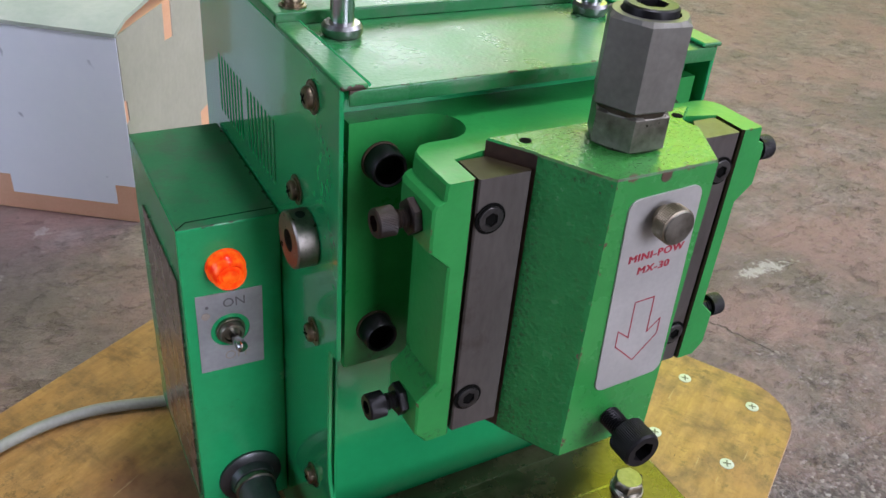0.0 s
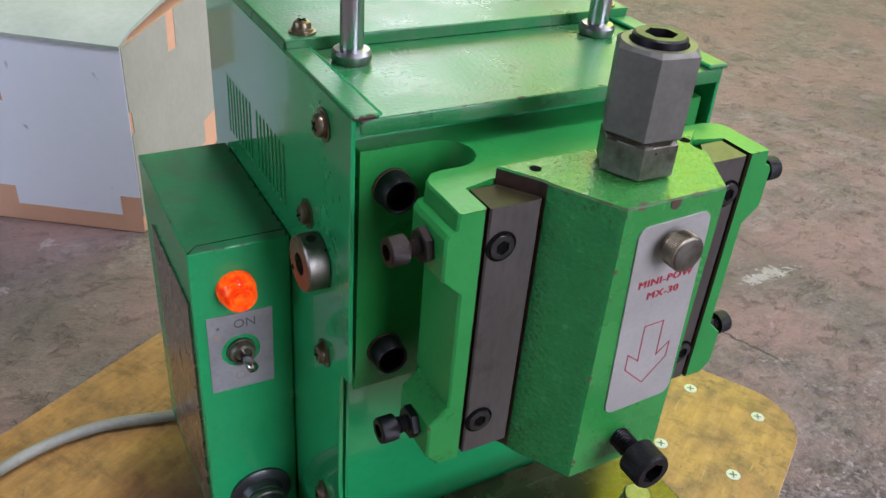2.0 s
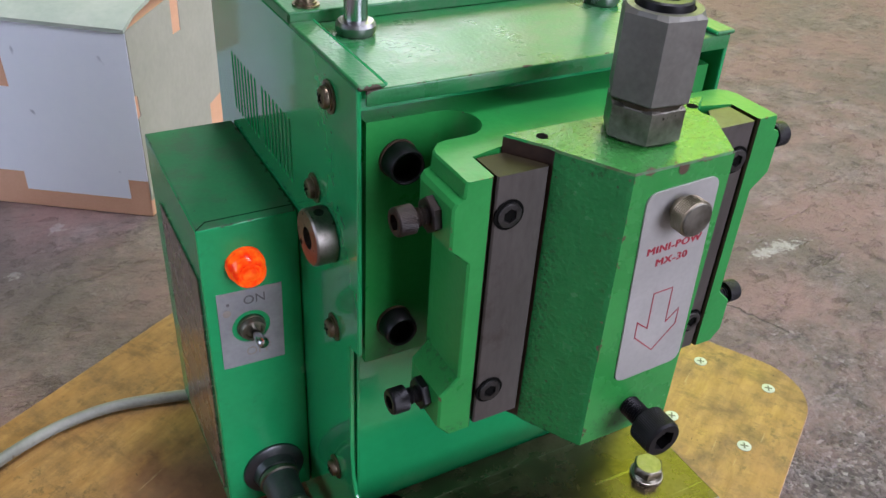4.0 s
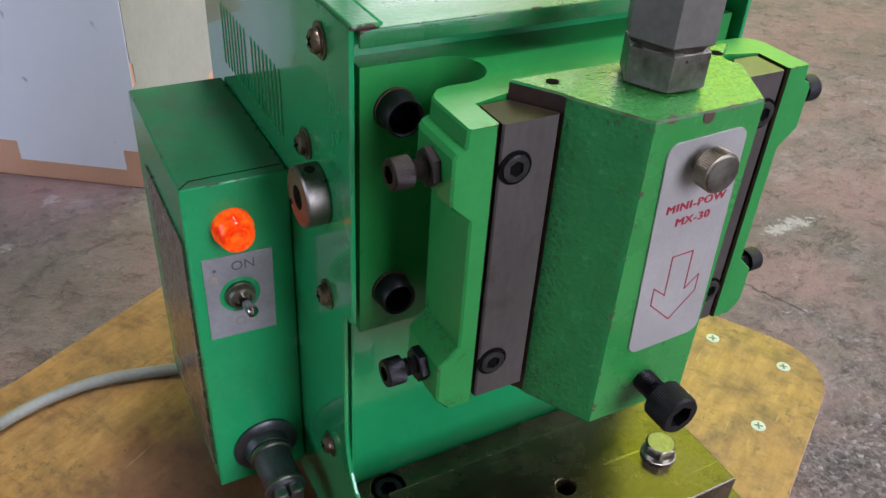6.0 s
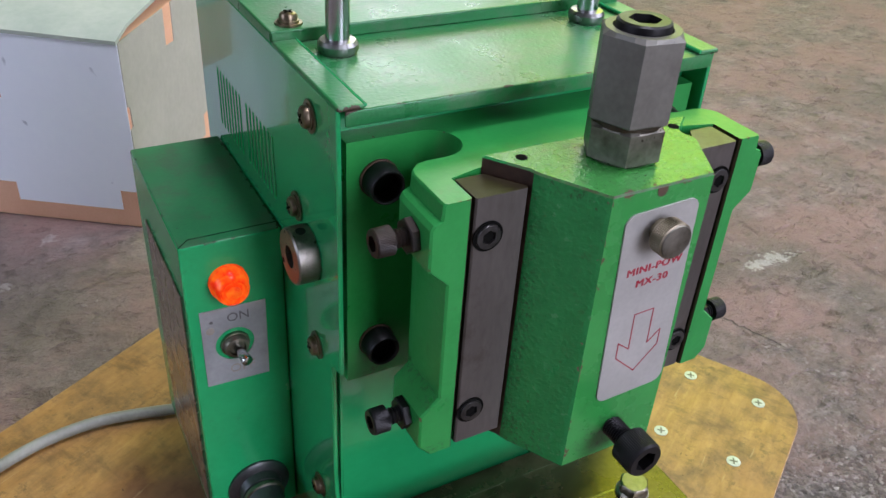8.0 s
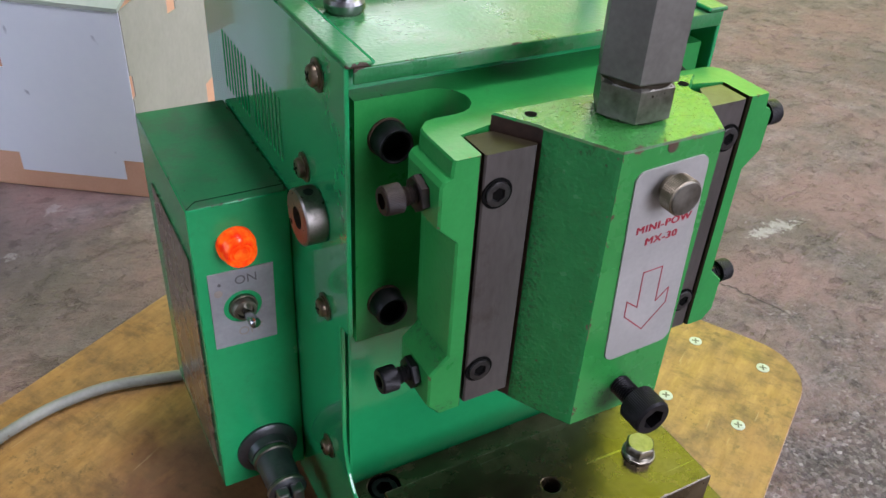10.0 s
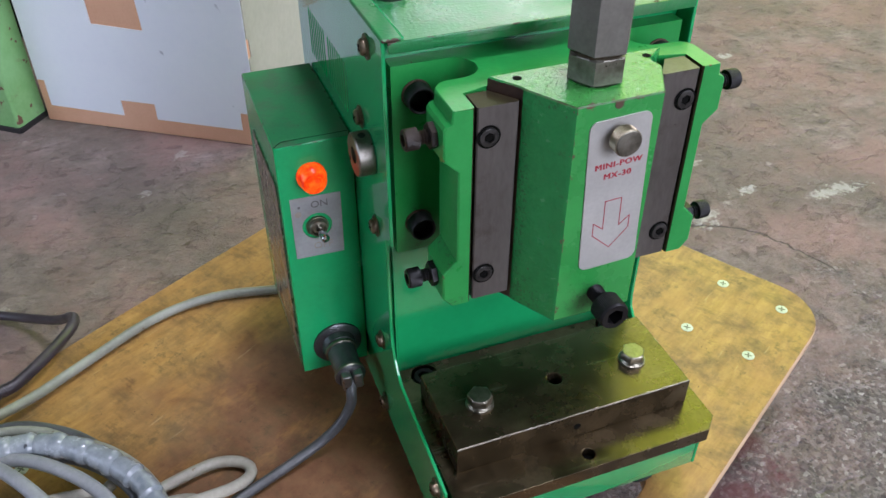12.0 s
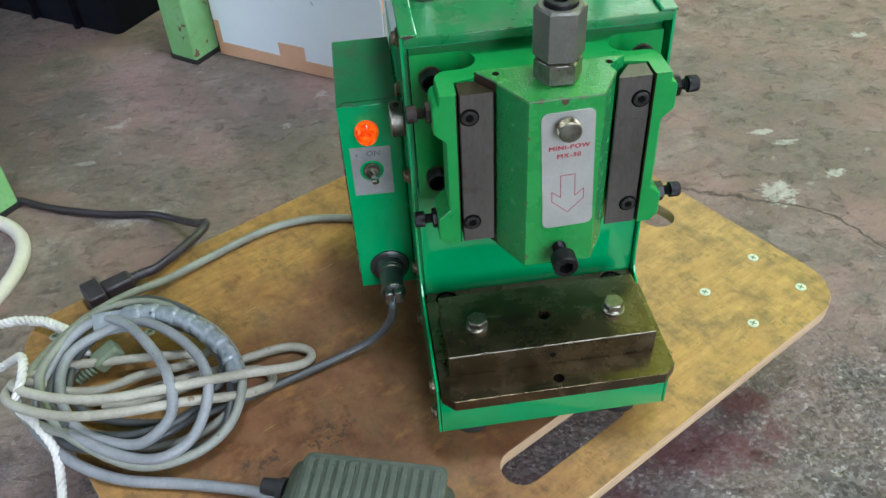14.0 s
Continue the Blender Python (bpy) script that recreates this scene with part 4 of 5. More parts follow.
# carrying handle
handle = part("handle", tube([(-0.0635, 0.098, 0.297), (-0.0635, 0.098, 0.320), (-0.0635, 0.098, 0.340), (-0.0605, 0.098, 0.3515), (-0.050, 0.098, 0.357), (-0.03, 0.098, 0.3580), (0.0, 0.098, 0.3580), (0.022, 0.098, 0.3580),
                              (0.042, 0.098, 0.357), (0.0525, 0.098, 0.3515), (0.0555, 0.098, 0.340), (0.0555, 0.098, 0.320), (0.0555, 0.098, 0.297)], 0.0047, 18, 6), CHROME, press, "bright chrome carrying handle")
for x in (-0.0635, 0.0555):
    part("handle_ferrule", lathe((x, 0.098, 0.2966), (0, 0, 1), [(0, 0.0072), (0.0015, 0.0080), (0.0038, 0.0080), (0.0052, 0.0070), (0.0056, 0.0046)], 28), SATIN_STEEL, handle)

# rubber feet
foot = None
for x in (-0.058, 0.058):
    for y in (-0.012, 0.205):
        if foot is None:
            ob = part("rubber_foot", lathe((0, 0, 0), (0, 0, 1), [(0, 0.0135), (0.001, 0.0150), (0.017, 0.0172), (0.0212, 0.0172)], 26), RUBBER, press)
            foot = ob.data
        else:
            ob = new("rubber_foot", foot)
            ob.parent = press
        ob.location = (x, y, 0)


# guide casting: a flange, a neck with two bolt slots, and two ears that hold the gibs
def guide_profile(out):
    left = [(-0.0800, 0.0600), (-0.0800, 0.0505)]
    left += [(-0.0530, 0.0505)] + [(-0.0520 + 0.0110 * math.sin(radians(a)), 0.0395 + 0.0110 * math.cos(radians(a))) for a in range(0, 181, 20)]
    left += [(-0.0600, 0.0285), (-0.0640, 0.0275), (-out + 0.001, 0.0245), (-out, 0.0215), (-out, 0.0005), (-out + 0.0008, -0.0003), (-0.0588, -0.0003), (-0.0580, 0.0005), (-0.0580, 0.0143), (-0.0460, 0.0172)]
    return left + [(-x, y) for x, y in reversed(left)]


LEVELS = [(0.1712, 0.0680), (0.1722, 0.0688), (0.1765, 0.0725), (0.1920, 0.0725), (0.1990, 0.0652), (0.2500, 0.0652), (0.2570, 0.0725), (0.2728, 0.0725), (0.2746, 0.0714), (0.2758, 0.0688), (0.2812, 0.0684), (0.2820, 0.0678)]
bm = rings([[(x, y, z) for x, y in guide_profile(o)] for z, o in LEVELS])
# pocket walls in dark steel, painting the shaded gap beside each gib
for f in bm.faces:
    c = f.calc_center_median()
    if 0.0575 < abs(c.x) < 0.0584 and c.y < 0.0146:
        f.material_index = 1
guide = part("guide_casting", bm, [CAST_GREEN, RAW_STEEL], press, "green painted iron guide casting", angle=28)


def gib_profile(s):
    pts = [(-0.0566, 0.0006), (-0.0560, 0.0000), (-0.0373, 0.0000), (-0.0367, 0.0006), (-0.0367, 0.0012), (-0.0460, 0.0140), (-0.0566, 0.0140)]
    return [(s * x, y) for x, y in pts]


for s in (1, -1):
    bm = rings([[(x * (1 if e else 0.999), y, z) for x, y in gib_profile(s)] for z, e in ((0.1722, 0), (0.1728, 1), (0.2808, 1), (0.2814, 0))])
    for f in bm.faces:
        f.normal_update()
        f.material_index = 1 if f.normal.z > 0.5 else 0
    part("gib", bm, [GIB_STEEL, RAW_STEEL], guide, "ground steel gib strip")
    for z in (0.2662, 0.1878):
        p = (-0.0510 * s, 0.0, z)
        m = Matrix.Translation((p[0], -0.0002, z)) @ frame_of((0, -1, 0))
        ring = rings([circle_loop(m, 0.0058, -0.0004), circle_loop(m, 0.0058, 0.0002), circle_loop(m, 0.0048, 0.00025), circle_loop(m, 0.0048, -0.0002)], cap=False)
        # near-black ring on the face, painting the counterbore's shade
        part("counterbore", ring, DARK_HOLE, guide)
        part("socket_screw", socket_head((p[0], -0.0002, z), (0, -1, 0), 0.0046, 0.0011, 0.8), [SCREW_STEEL, DARK_HOLE], guide, "black socket screw sunk in the gib")

# side adjusting screws with lock nuts, through the ears
for s in (-1, 1):
    for z, roll_ in ((0.2650, 0.2), (0.1850, 0.5)):
        proud = 0.0026 if s > 0 else 0.0
        nut = part("lock_nut", join(hex_prism((s * 0.0704 + proud, 0.0120, z), (s, 0, 0), 0.0066, 0.0052, 0.0008, roll_), lathe((s * 0.0698 + proud, 0.0120, z), (s, 0, 0), [(0, 0.0073), (0.0010, 0.0073)], 22)), RUSTY_OXIDE if z > 0.2 and s < 0 else BLACK_OXIDE, guide, "black hexagon lock nut")
        bm = join(thread((s * 0.0750 + proud, 0.0120, z), (s, 0, 0), 0.0034, 0.0062, 0.0014), socket_head((s * 0.0806 + proud, 0.0120, z), (s, 0, 0), 0.0051, 0.0066, 0.6, True))
        part("adjusting_screw", bm, [RUSTY_OXIDE if z > 0.2 and s < 0 else BLACK_OXIDE, DARK_HOLE], guide, "black knurled socket-head adjusting screw")

# mounting bolts in the flange
for s in (-1, 1):
    for z in (0.2665, 0.1905):
        part("mounting_bolt", lathe((s * 0.0674, 0.0504, z - 0.0006), (0, -1, 0), [(0.0010, 0.0072), (0.0078, 0.0070), (0.0089, 0.0066), (0.0090, 0.0062), (0.0084, 0.0056), (0.0022, 0.0053)], 30), BLACK_OXIDE, guide, "black cylindrical mounting bolt head")
        part("washer", lathe((s * 0.0674, 0.0504, z - 0.0006), (0, -1, 0), [(0, 0.0077), (0.0009, 0.0077), (0.0011, 0.0075), (0.0011, 0.0066)], 30), RUST, guide, "rusty brown washer")

# slide with its name plate, knob, clamp screw and coupling
RAM = [(-0.0452, 0.0165), (-0.0404, 0.0094), (-0.0356, 0.0022), (-0.0351, 0.0004), (-0.0343, -0.0016), (-0.0330, -0.0038), (-0.0222, -0.0224), (-0.0212, -0.0236),
       (0.0212, -0.0236), (0.0222, -0.0224), (0.0328, -0.0036), (0.0340, -0.0014), (0.0345, 0.0004), (0.0338, 0.0024), (0.0330, 0.0048), (0.0334, 0.0074), (0.0352, 0.0094), (0.0440, 0.0165)]
inset = lambda k: [(x * k, 0.002 + (y - 0.002) * k) for x, y in RAM]
bm = rings([[(x, y, z) for x, y in prof] for z, prof in ((0.1655, inset(0.985)), (0.1663, RAM), (0.2861, RAM), (0.2868, inset(0.980)))])
slide = part("slide", bm, [RAM_SHADED_GREEN, OILY_RUST, CHIPPED_EDGE, RAM_FRONT, RAM_TOP], press, "green painted slide between the gibs", angle=22)
# by facing: slanted faces get the shade-darkened green, the top the reflection-tinted one
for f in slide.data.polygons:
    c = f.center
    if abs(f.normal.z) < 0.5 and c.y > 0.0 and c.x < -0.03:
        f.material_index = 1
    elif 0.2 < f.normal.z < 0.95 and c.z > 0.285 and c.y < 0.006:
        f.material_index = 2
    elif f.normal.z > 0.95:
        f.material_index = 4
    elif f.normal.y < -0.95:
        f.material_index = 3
# flat near-black discs, drawn as the shade inside tapped holes
for x in (-0.0335, 0.0330):
    part("tapped_hole", lathe((x, 0.0105, 0.2866), (0, 0, 1), [(0, 0.0021), (0.00035, 0.0021)], 20), DARK_HOLE, slide)
part("oil_hole", front_slab([(-0.0031, 0.2863), (0.0011, 0.2863)] + [(-0.001 + 0.0021 * math.cos(radians(a)), 0.2850 + 0.0022 * math.sin(radians(a))) for a in range(0, -181, -20)], [], -0.02365, -0.02385), RUST, slide)
LEAN_PLATE = Matrix.Translation((0.0010, 0, 0.2788)) @ pose(0, 0, 0, 0, -2.4, 0)
plate = part("name_plate", moved(front_slab(round_rect(-0.0155, 0.0155, -0.0826, 0.0, 0.0042), [], -0.0243, -0.0236, 0.0001), LEAN_PLATE), PLATE_ALU, slide, "brushed aluminium name plate with red print", angle=14)
WIDE = Matrix.Diagonal((1.11, 1, 1, 1))
part("print", letters("MINI-POW", 0.0042, LEAN_PLATE @ Matrix.Translation((0.0004, -0.0243, -0.0240)) @ WIDE, 0.00012, 0.00030, 1.12), RED_INK, slide)
part("print", letters("MX-30", 0.0042, LEAN_PLATE @ Matrix.Translation((0.0003, -0.0243, -0.0298)) @ WIDE, 0.00012, 0.00030, 1.12), RED_INK, slide)
ARROW = [(-0.0043, -0.0437), (0.0043, -0.0437), (0.0043, -0.0597), (0.0096, -0.0552), (0.0096, -0.0623), (0.0, -0.0718), (-0.0096, -0.0623), (-0.0096, -0.0552), (-0.0043, -0.0597)]


def line_art(pts, width, y, closed=True):
    out = None
    n = len(pts)
    for i in range(n if closed else n - 1):
        a, b = Vector(pts[i]), Vector(pts[(i + 1) % n])
        d = (b - a).normalized() * width / 2
        e = Vector((-d.y, d.x))
        bm = front_slab([tuple(a - d - e), tuple(b + d - e), tuple(b + d + e), tuple(a - d + e)], [], y, y - 0.00012)
        out = join(out, bm) if out else bm
    return out


part("arrow", moved(line_art(ARROW, 0.00042, -0.0243), LEAN_PLATE), RED_INK, slide)
m = Matrix.Translation((0.0005, -0.0243, 0.2702)) @ frame_of((0, -1, 0))
loops = [circle_loop(m, 0.0042, 0, 120), circle_loop(m, 0.0042, 0.0026, 120), circle_loop(m, 0.0061, 0.0027, 120)]
for k in range(14):
    loops.append(circle_loop(m, 0.0067, 0.0032 + 0.00039 * k, 120, 0.04, (k % 2) * 2 * math.pi / 120))
loops += [circle_loop(m, 0.0063, 0.0084, 120), circle_loop(m, 0.0061, 0.0086, 120)]
knob = part("knurled_knob", rings(loops), KNOB_STEEL, slide, "small knurled nickel knob")
part("knob_face", lathe((0.0005, -0.0328, 0.2702), (0, -1, 0), [(0, 0.0062), (0.0005, 0.0059), (0.0006, 0.0001)], 36), NUT_STEEL, slide)
part("clamp_screw", join(thread((0.0, -0.0236, 0.1797), (0, -1, 0), 0.0044, 0.0115, 0.0011), socket_head((0, -0.0345, 0.1797), (0, -1, 0), 0.0078, 0.0104, 0.6, True)), [BLACK_OXIDE, DARK_HOLE], slide, "large black knurled socket-head clamp screw")
part("coupling_nut", hex_prism((0, 0.0005, 0.2870), (0, 0, 1), 0.0139, 0.0132, 0.0022, radians(28)), NUT_STEEL, slide, "worn steel hexagon lock nut", angle=20)
part("coupling_thread", lathe((0, 0.0005, 0.2996), (0, 0, 1), [(0, 0.0121), (0.0008, 0.0119), (0.0022, 0.0119)], 24), RAW_STEEL, slide)
HEX_PHASE = radians(24)
m = Matrix.Translation((0, 0.0005, 0.3014))
loops = [hexagon_loop(m, 0.0138, 0, 24, HEX_PHASE), hexagon_loop(m, 0.0146, 0.0006, 24, HEX_PHASE), hexagon_loop(m, 0.0146, 0.0282, 24, HEX_PHASE), circle_loop(m, 0.0122, 0.0296, 24, phase=HEX_PHASE),
         circle_loop(m, 0.0097, 0.0296, 24, phase=HEX_PHASE), circle_loop(m, 0.0095, 0.0270, 24, phase=HEX_PHASE)]
coupling = part("hexagon_coupling", rings(loops), COUPLING_STEEL, slide, "grey steel hexagon coupling", angle=20)
part("stud", socket_head((0, 0.0005, 0.3280), (0, 0, 1), 0.0090, 0.0056, 0.6), [BLACK_OXIDE, DARK_HOLE], slide, "black socket plug in the coupling")

# bolster plate and die plate
BOLSTER = [(-0.0820, 0.0590), (-0.0820, -0.0415), (-0.0735, -0.0498), (0.0765, -0.0498), (0.0850, -0.0415), (0.0850, 0.0400), (0.0826, 0.0422), (0.0826, 0.0590)]
part("bolster_plate", flat_slab(BOLSTER, [disc(0.0015, -0.0405, 0.0039, 24)] + [disc(x, 0.0505, 0.0084, 28) for x in (-0.0655, 0.0655)], 0.0602, 0.0700, 0.0004), DIE_STEEL, press, "dark oiled steel bolster plate", angle=14)
part("bolster_hole", lathe((0.0015, -0.0405, 0.0640), (0, 0, 1), [(0, 0.0038), (0.0002, 0.0038)], 24), DARK_HOLE, press)
for x in (-0.0655, 0.0655):
    part("bolster_screw", join(socket_head((x, 0.0505, 0.0620), (0, 0, 1), 0.0070, 0.0072, 0.6), lathe((x, 0.0505, 0.0606), (0, 0, 1), [(0, 0.0083), (0.0012, 0.0083), (0.0014, 0.0070)], 24)), [BLACK_OXIDE, DARK_HOLE], press)
BRIGHT_EDGE = surface("rubbed_steel_edge", (0.11, 0.095, 0.07), (0.32, 0.29, 0.24), (0.4, 0.55), 0.85, fine=300, coarse=90, bump=0.05)
bm = flat_slab(rect(-0.0740, 0.0740, -0.0270, 0.0330), [disc(-0.0005, 0.0025, 0.0046, 28)], 0.0702, 0.0900, 0.0006)
for f in bm.faces:
    f.normal_update()
    f.material_index = 1 if 0.25 < f.normal.z < 0.96 and f.calc_center_median().y < -0.02 else 0
part("die_plate", bm, [DIE_STEEL, BRIGHT_EDGE], press, "dark oiled steel die plate with bright edges", angle=14)
part("die_hole", lathe((-0.0005, 0.0025, 0.0770), (0, 0, 1), [(0, 0.0045), (0.0002, 0.0045)], 24), DARK_HOLE, press)
# flat near-black disc, drawn as the shade of a hole
part("front_hole", front_slab(disc(0.0, 0.0795, 0.0023), [], -0.0271, -0.0273), DARK_HOLE, press)
for x, a in ((-0.0497, 0.1), (0.0503, 0.35)):
    m = Matrix.Translation((x, 0.0, 0.0))
    bm = join(lathe((x, 0, 0.0900), (0, 0, 1), [(0, 0.0082), (0.0012, 0.0082), (0.0014, 0.0076), (0.0028, 0.0068)], 28), hex_prism((x, 0, 0.0922), (0, 0, 1), 0.0074, 0.0056, 0.0012, a))
    part("hex_bolt", bm, ZINC, press, "bright zinc-plated hexagon bolt with washers")

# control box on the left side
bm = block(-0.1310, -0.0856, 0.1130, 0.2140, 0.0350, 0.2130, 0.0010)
# upward face takes the dirty green that is darkened against overhead light
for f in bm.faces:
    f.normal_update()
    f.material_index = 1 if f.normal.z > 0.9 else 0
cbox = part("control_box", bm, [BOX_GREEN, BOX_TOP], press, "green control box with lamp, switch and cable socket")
part("seam", join(block(-0.1255, -0.0862, 0.11855, 0.11885, 0.2129, 0.21320, 0), moved(block(0, 0.0078, -0.00015, 0.00015, 0.2129, 0.21320, 0), pose(-0.1308, 0.1134, 0, 0, 0, 45))), DARK_HOLE, cbox)
part("side_label", side_slab([(0.119, 0.046), (0.192, 0.046), (0.192, 0.184), (0.119, 0.184)], [], -0.1320, -0.1310, 0.0002), SIDE_LABEL, cbox, "worn metal label plate on the box, tinted brown for the board's reflection")
LX, LZ = -0.1115, 0.1915
part("pilot_lamp", lathe((LX, 0.1128, LZ), (0, -1, 0), [(0, 0.0088), (0.0030, 0.0088), (0.0040, 0.0080), (0.0042, 0.0077), (0.0052, 0.0072), (0.0062, 0.0077), (0.0072, 0.0071), (0.0082, 0.0076), (0.0098, 0.0070), (0.0106, 0.0060), (0.0100, 0.0054), (0.0090, 0.0050), (0.0090, 0.0040), (0.0104, 0.0034), (0.0110, 0.0001)], 36), LENS, cbox, "lit orange pilot lamp lens")
part("switch_plate", front_slab([(-0.1258, 0.1335), (-0.0958, 0.1325), (-0.0952, 0.1765), (-0.1258, 0.1775)], [disc(-0.1110, 0.1555, 0.0092, 28)], 0.1124, 0.1130, 0.0001), SWITCH_PLATE, cbox, "grey ON OFF switch plate with a round cut-out")
part("print", letters("ON", 0.0068, Matrix.Translation((-0.1085, 0.1124, 0.1710)), 0.00012), DARK_INK, cbox)
part("print", letters("OFF", 0.0070, Matrix.Translation((-0.1085, 0.1124, 0.1405)), 0.00012), FADED_INK, cbox)
part("dot", front_slab(disc(-0.1210, 0.1708, 0.0008, 10), [], 0.1124, 0.1122), DARK_INK, cbox)
part("dot", front_slab(disc(-0.1218, 0.1660, 0.0020, 14), [], 0.1124, 0.1122), FADED_INK, cbox)
bm = join(lathe((-0.1110, 0.1130, 0.1555), (0, -1, 0), [(0, 0.0068), (0.0016, 0.0068), (0.0017, 0.0060), (0.0030, 0.0060), (0.0046, 0.0054), (0.0048, 0.0040), (0.0036, 0.0036)], 30),)
part("switch_bush", bm, ZINC, cbox)
part("toggle", lathe((-0.1110, 0.1100, 0.1552), (0.18, -1, -0.14), [(0, 0.0019), (0.005, 0.0023), (0.0095, 0.0028), (0.0108, 0.0025), (0.0113, 0.0012)], 18), CHROME, cbox, "chrome toggle lever")
CX, CZ = -0.1060, 0.0560
part("socket_flange", lathe((CX, 0.1130, CZ), (0, -1, 0), [(0, 0.0165), (0.0014, 0.0165), (0.0024, 0.0150), (0.0030, 0.0118), (0.0075, 0.0108), (0.0080, 0.0095)], 36), SOCKET_STEEL, cbox, "round dark metal cable socket")
part("plug_body", lathe((CX, 0.1060, CZ), (0, -1, -0.06), [(0, 0.0098), (0.003, 0.0104), (0.004, 0.0096), (0.021, 0.0090), (0.0225, 0.0102), (0.0255, 0.0100), (0.0265, 0.0080)], 36), SOCKET_STEEL, cbox, "dark plug body")
part("plug_ring", lathe((CX, 0.1048, CZ), (0, -1, -0.06), [(0, 0.0107), (0.0022, 0.0108), (0.0026, 0.0098)], 36), ZINC, cbox)
part("plug_end_ring", lathe((CX, 0.0838, CZ - 0.0013), (0, -1, -0.06), [(0, 0.0100), (0.0026, 0.0104), (0.0038, 0.0086)], 32), ZINC, cbox)
part("cable_clamp", join(block(CX - 0.0068, CX - 0.0006, 0.0738, 0.0805, CZ - 0.0075, CZ + 0.0048, 0.0012), block(CX + 0.0006, CX + 0.0068, 0.0738, 0.0805, CZ - 0.0075, CZ + 0.0048, 0.0012)), SATIN_STEEL, cbox, "bright cable clamp")

# ---- cables on the board ----
rng = random.Random(4)


R = 0.0042


def wobble(pts, amount=0.0012):
    """Small kinks, so that no turn lies quite even."""
    return [pts[0]] + [(x + rng.uniform(-amount, amount), y + rng.uniform(-amount, amount), z) for x, y, z in pts[1:-1]] + [pts[-1]]


power = [(-0.040, 0.238, 0.0046), (-0.100, 0.237, 0.0046), (-0.132, 0.2445, 0.0046), (-0.170, 0.2515, 0.0046), (-0.205, 0.2475, 0.0048), (-0.236, 0.236, 0.005), (-0.264, 0.2185, 0.005), (-0.290, 0.2005, 0.006), (-0.314, 0.182, 0.008), (-0.345, 0.161, 0.014), (-0.374, 0.134, 0.018), (-0.394, 0.098, 0.022), (-0.405, 0.066, 0.026), (-0.406, 0.040, 0.030),
         (-0.392, 0.020, 0.028), (-0.367, 0.010, 0.022), (-0.340, 0.006, 0.012), (-0.306, -0.004, 0.006), (-0.270, 0.002, 0.006), (-0.244, 0.022, 0.010), (-0.243, 0.066, 0.018), (-0.268, 0.105, 0.024), (-0.316, 0.132, 0.030), (-0.357, 0.122, 0.034),
         (-0.380, 0.088, 0.036), (-0.389, 0.056, 0.034), (-0.375, 0.020, 0.026), (-0.344, -0.006, 0.018), (-0.306, -0.025, 0.014), (-0.268, -0.021, 0.014), (-0.242, -0.002, 0.018), (-0.232, 0.030, 0.024), (-0.240, 0.064, 0.030), (-0.265, 0.095, 0.034), (-0.299, 0.112, 0.036)]
tagged(part("power_cable", tube(wobble(power, 0.0006), R * 0.9, 12, 6), SAGE_PVC), "sage grey power cable wound into a coil on the board", "cable")
control = [(-0.1060, 0.0790, 0.0525), (-0.1070, 0.0745, 0.0470), (-0.1100, 0.0730, 0.0360), (-0.1170, 0.0725, 0.0220), (-0.1320, 0.0705, 0.0105), (-0.157, 0.0620, 0.0056), (-0.186, 0.051, 0.0048), (-0.218, 0.038, 0.005), (-0.248, 0.028, 0.005), (-0.283, 0.019, 0.005), (-0.318, 0.020, 0.007),
           (-0.353, 0.031, 0.011), (-0.372, 0.056, 0.016), (-0.370, 0.090, 0.020), (-0.350, 0.112, 0.022), (-0.318, 0.116, 0.024), (-0.281, 0.100, 0.025), (-0.254, 0.068, 0.024), (-0.241, 0.031, 0.020), (-0.250, -0.002, 0.012), (-0.276, -0.014, 0.008),
           (-0.308, -0.012, 0.008), (-0.339, 0.002, 0.010), (-0.372, 0.026, 0.014), (-0.392, 0.060, 0.020), (-0.386, 0.096, 0.026), (-0.362, 0.126, 0.026), (-0.326, 0.142, 0.026), (-0.286, 0.122, 0.028), (-0.258, 0.092, 0.026)]
tagged(part("control_cable", tube(wobble(control), R * 0.82, 12, 6), DARK_PVC), "slate grey control cable from the press plug into the coil", "cable")
pedal_lead = [(-0.196, -0.074, 0.014), (-0.206, -0.068, 0.010), (-0.223, -0.056, 0.006), (-0.274, -0.040, 0.005), (-0.320, -0.028, 0.005), (-0.356, -0.010, 0.007), (-0.381, 0.010, 0.010), (-0.394, 0.032, 0.016), (-0.388, 0.066, 0.028), (-0.372, 0.096, 0.036), (-0.350, 0.108, 0.040), (-0.324, 0.092, 0.044),
              (-0.297, 0.056, 0.050), (-0.280, 0.021, 0.052), (-0.282, 0.000, 0.036), (-0.302, -0.012, 0.024), (-0.329, -0.005, 0.020), (-0.357, 0.012, 0.022), (-0.374, 0.043, 0.026), (-0.372, 0.076, 0.032), (-0.350, 0.096, 0.036), (-0.318, 0.100, 0.038),
              (-0.286, 0.080, 0.040), (-0.262, 0.046, 0.042), (-0.256, 0.014, 0.036), (-0.267, -0.012, 0.022), (-0.295, -0.024, 0.018), (-0.330, -0.014, 0.020), (-0.360, 0.008, 0.022)]
tagged(part("pedal_cable", tube(wobble(pedal_lead), R, 12, 6), GREY_PVC), "grey foot pedal cable coiled with the others", "cable")
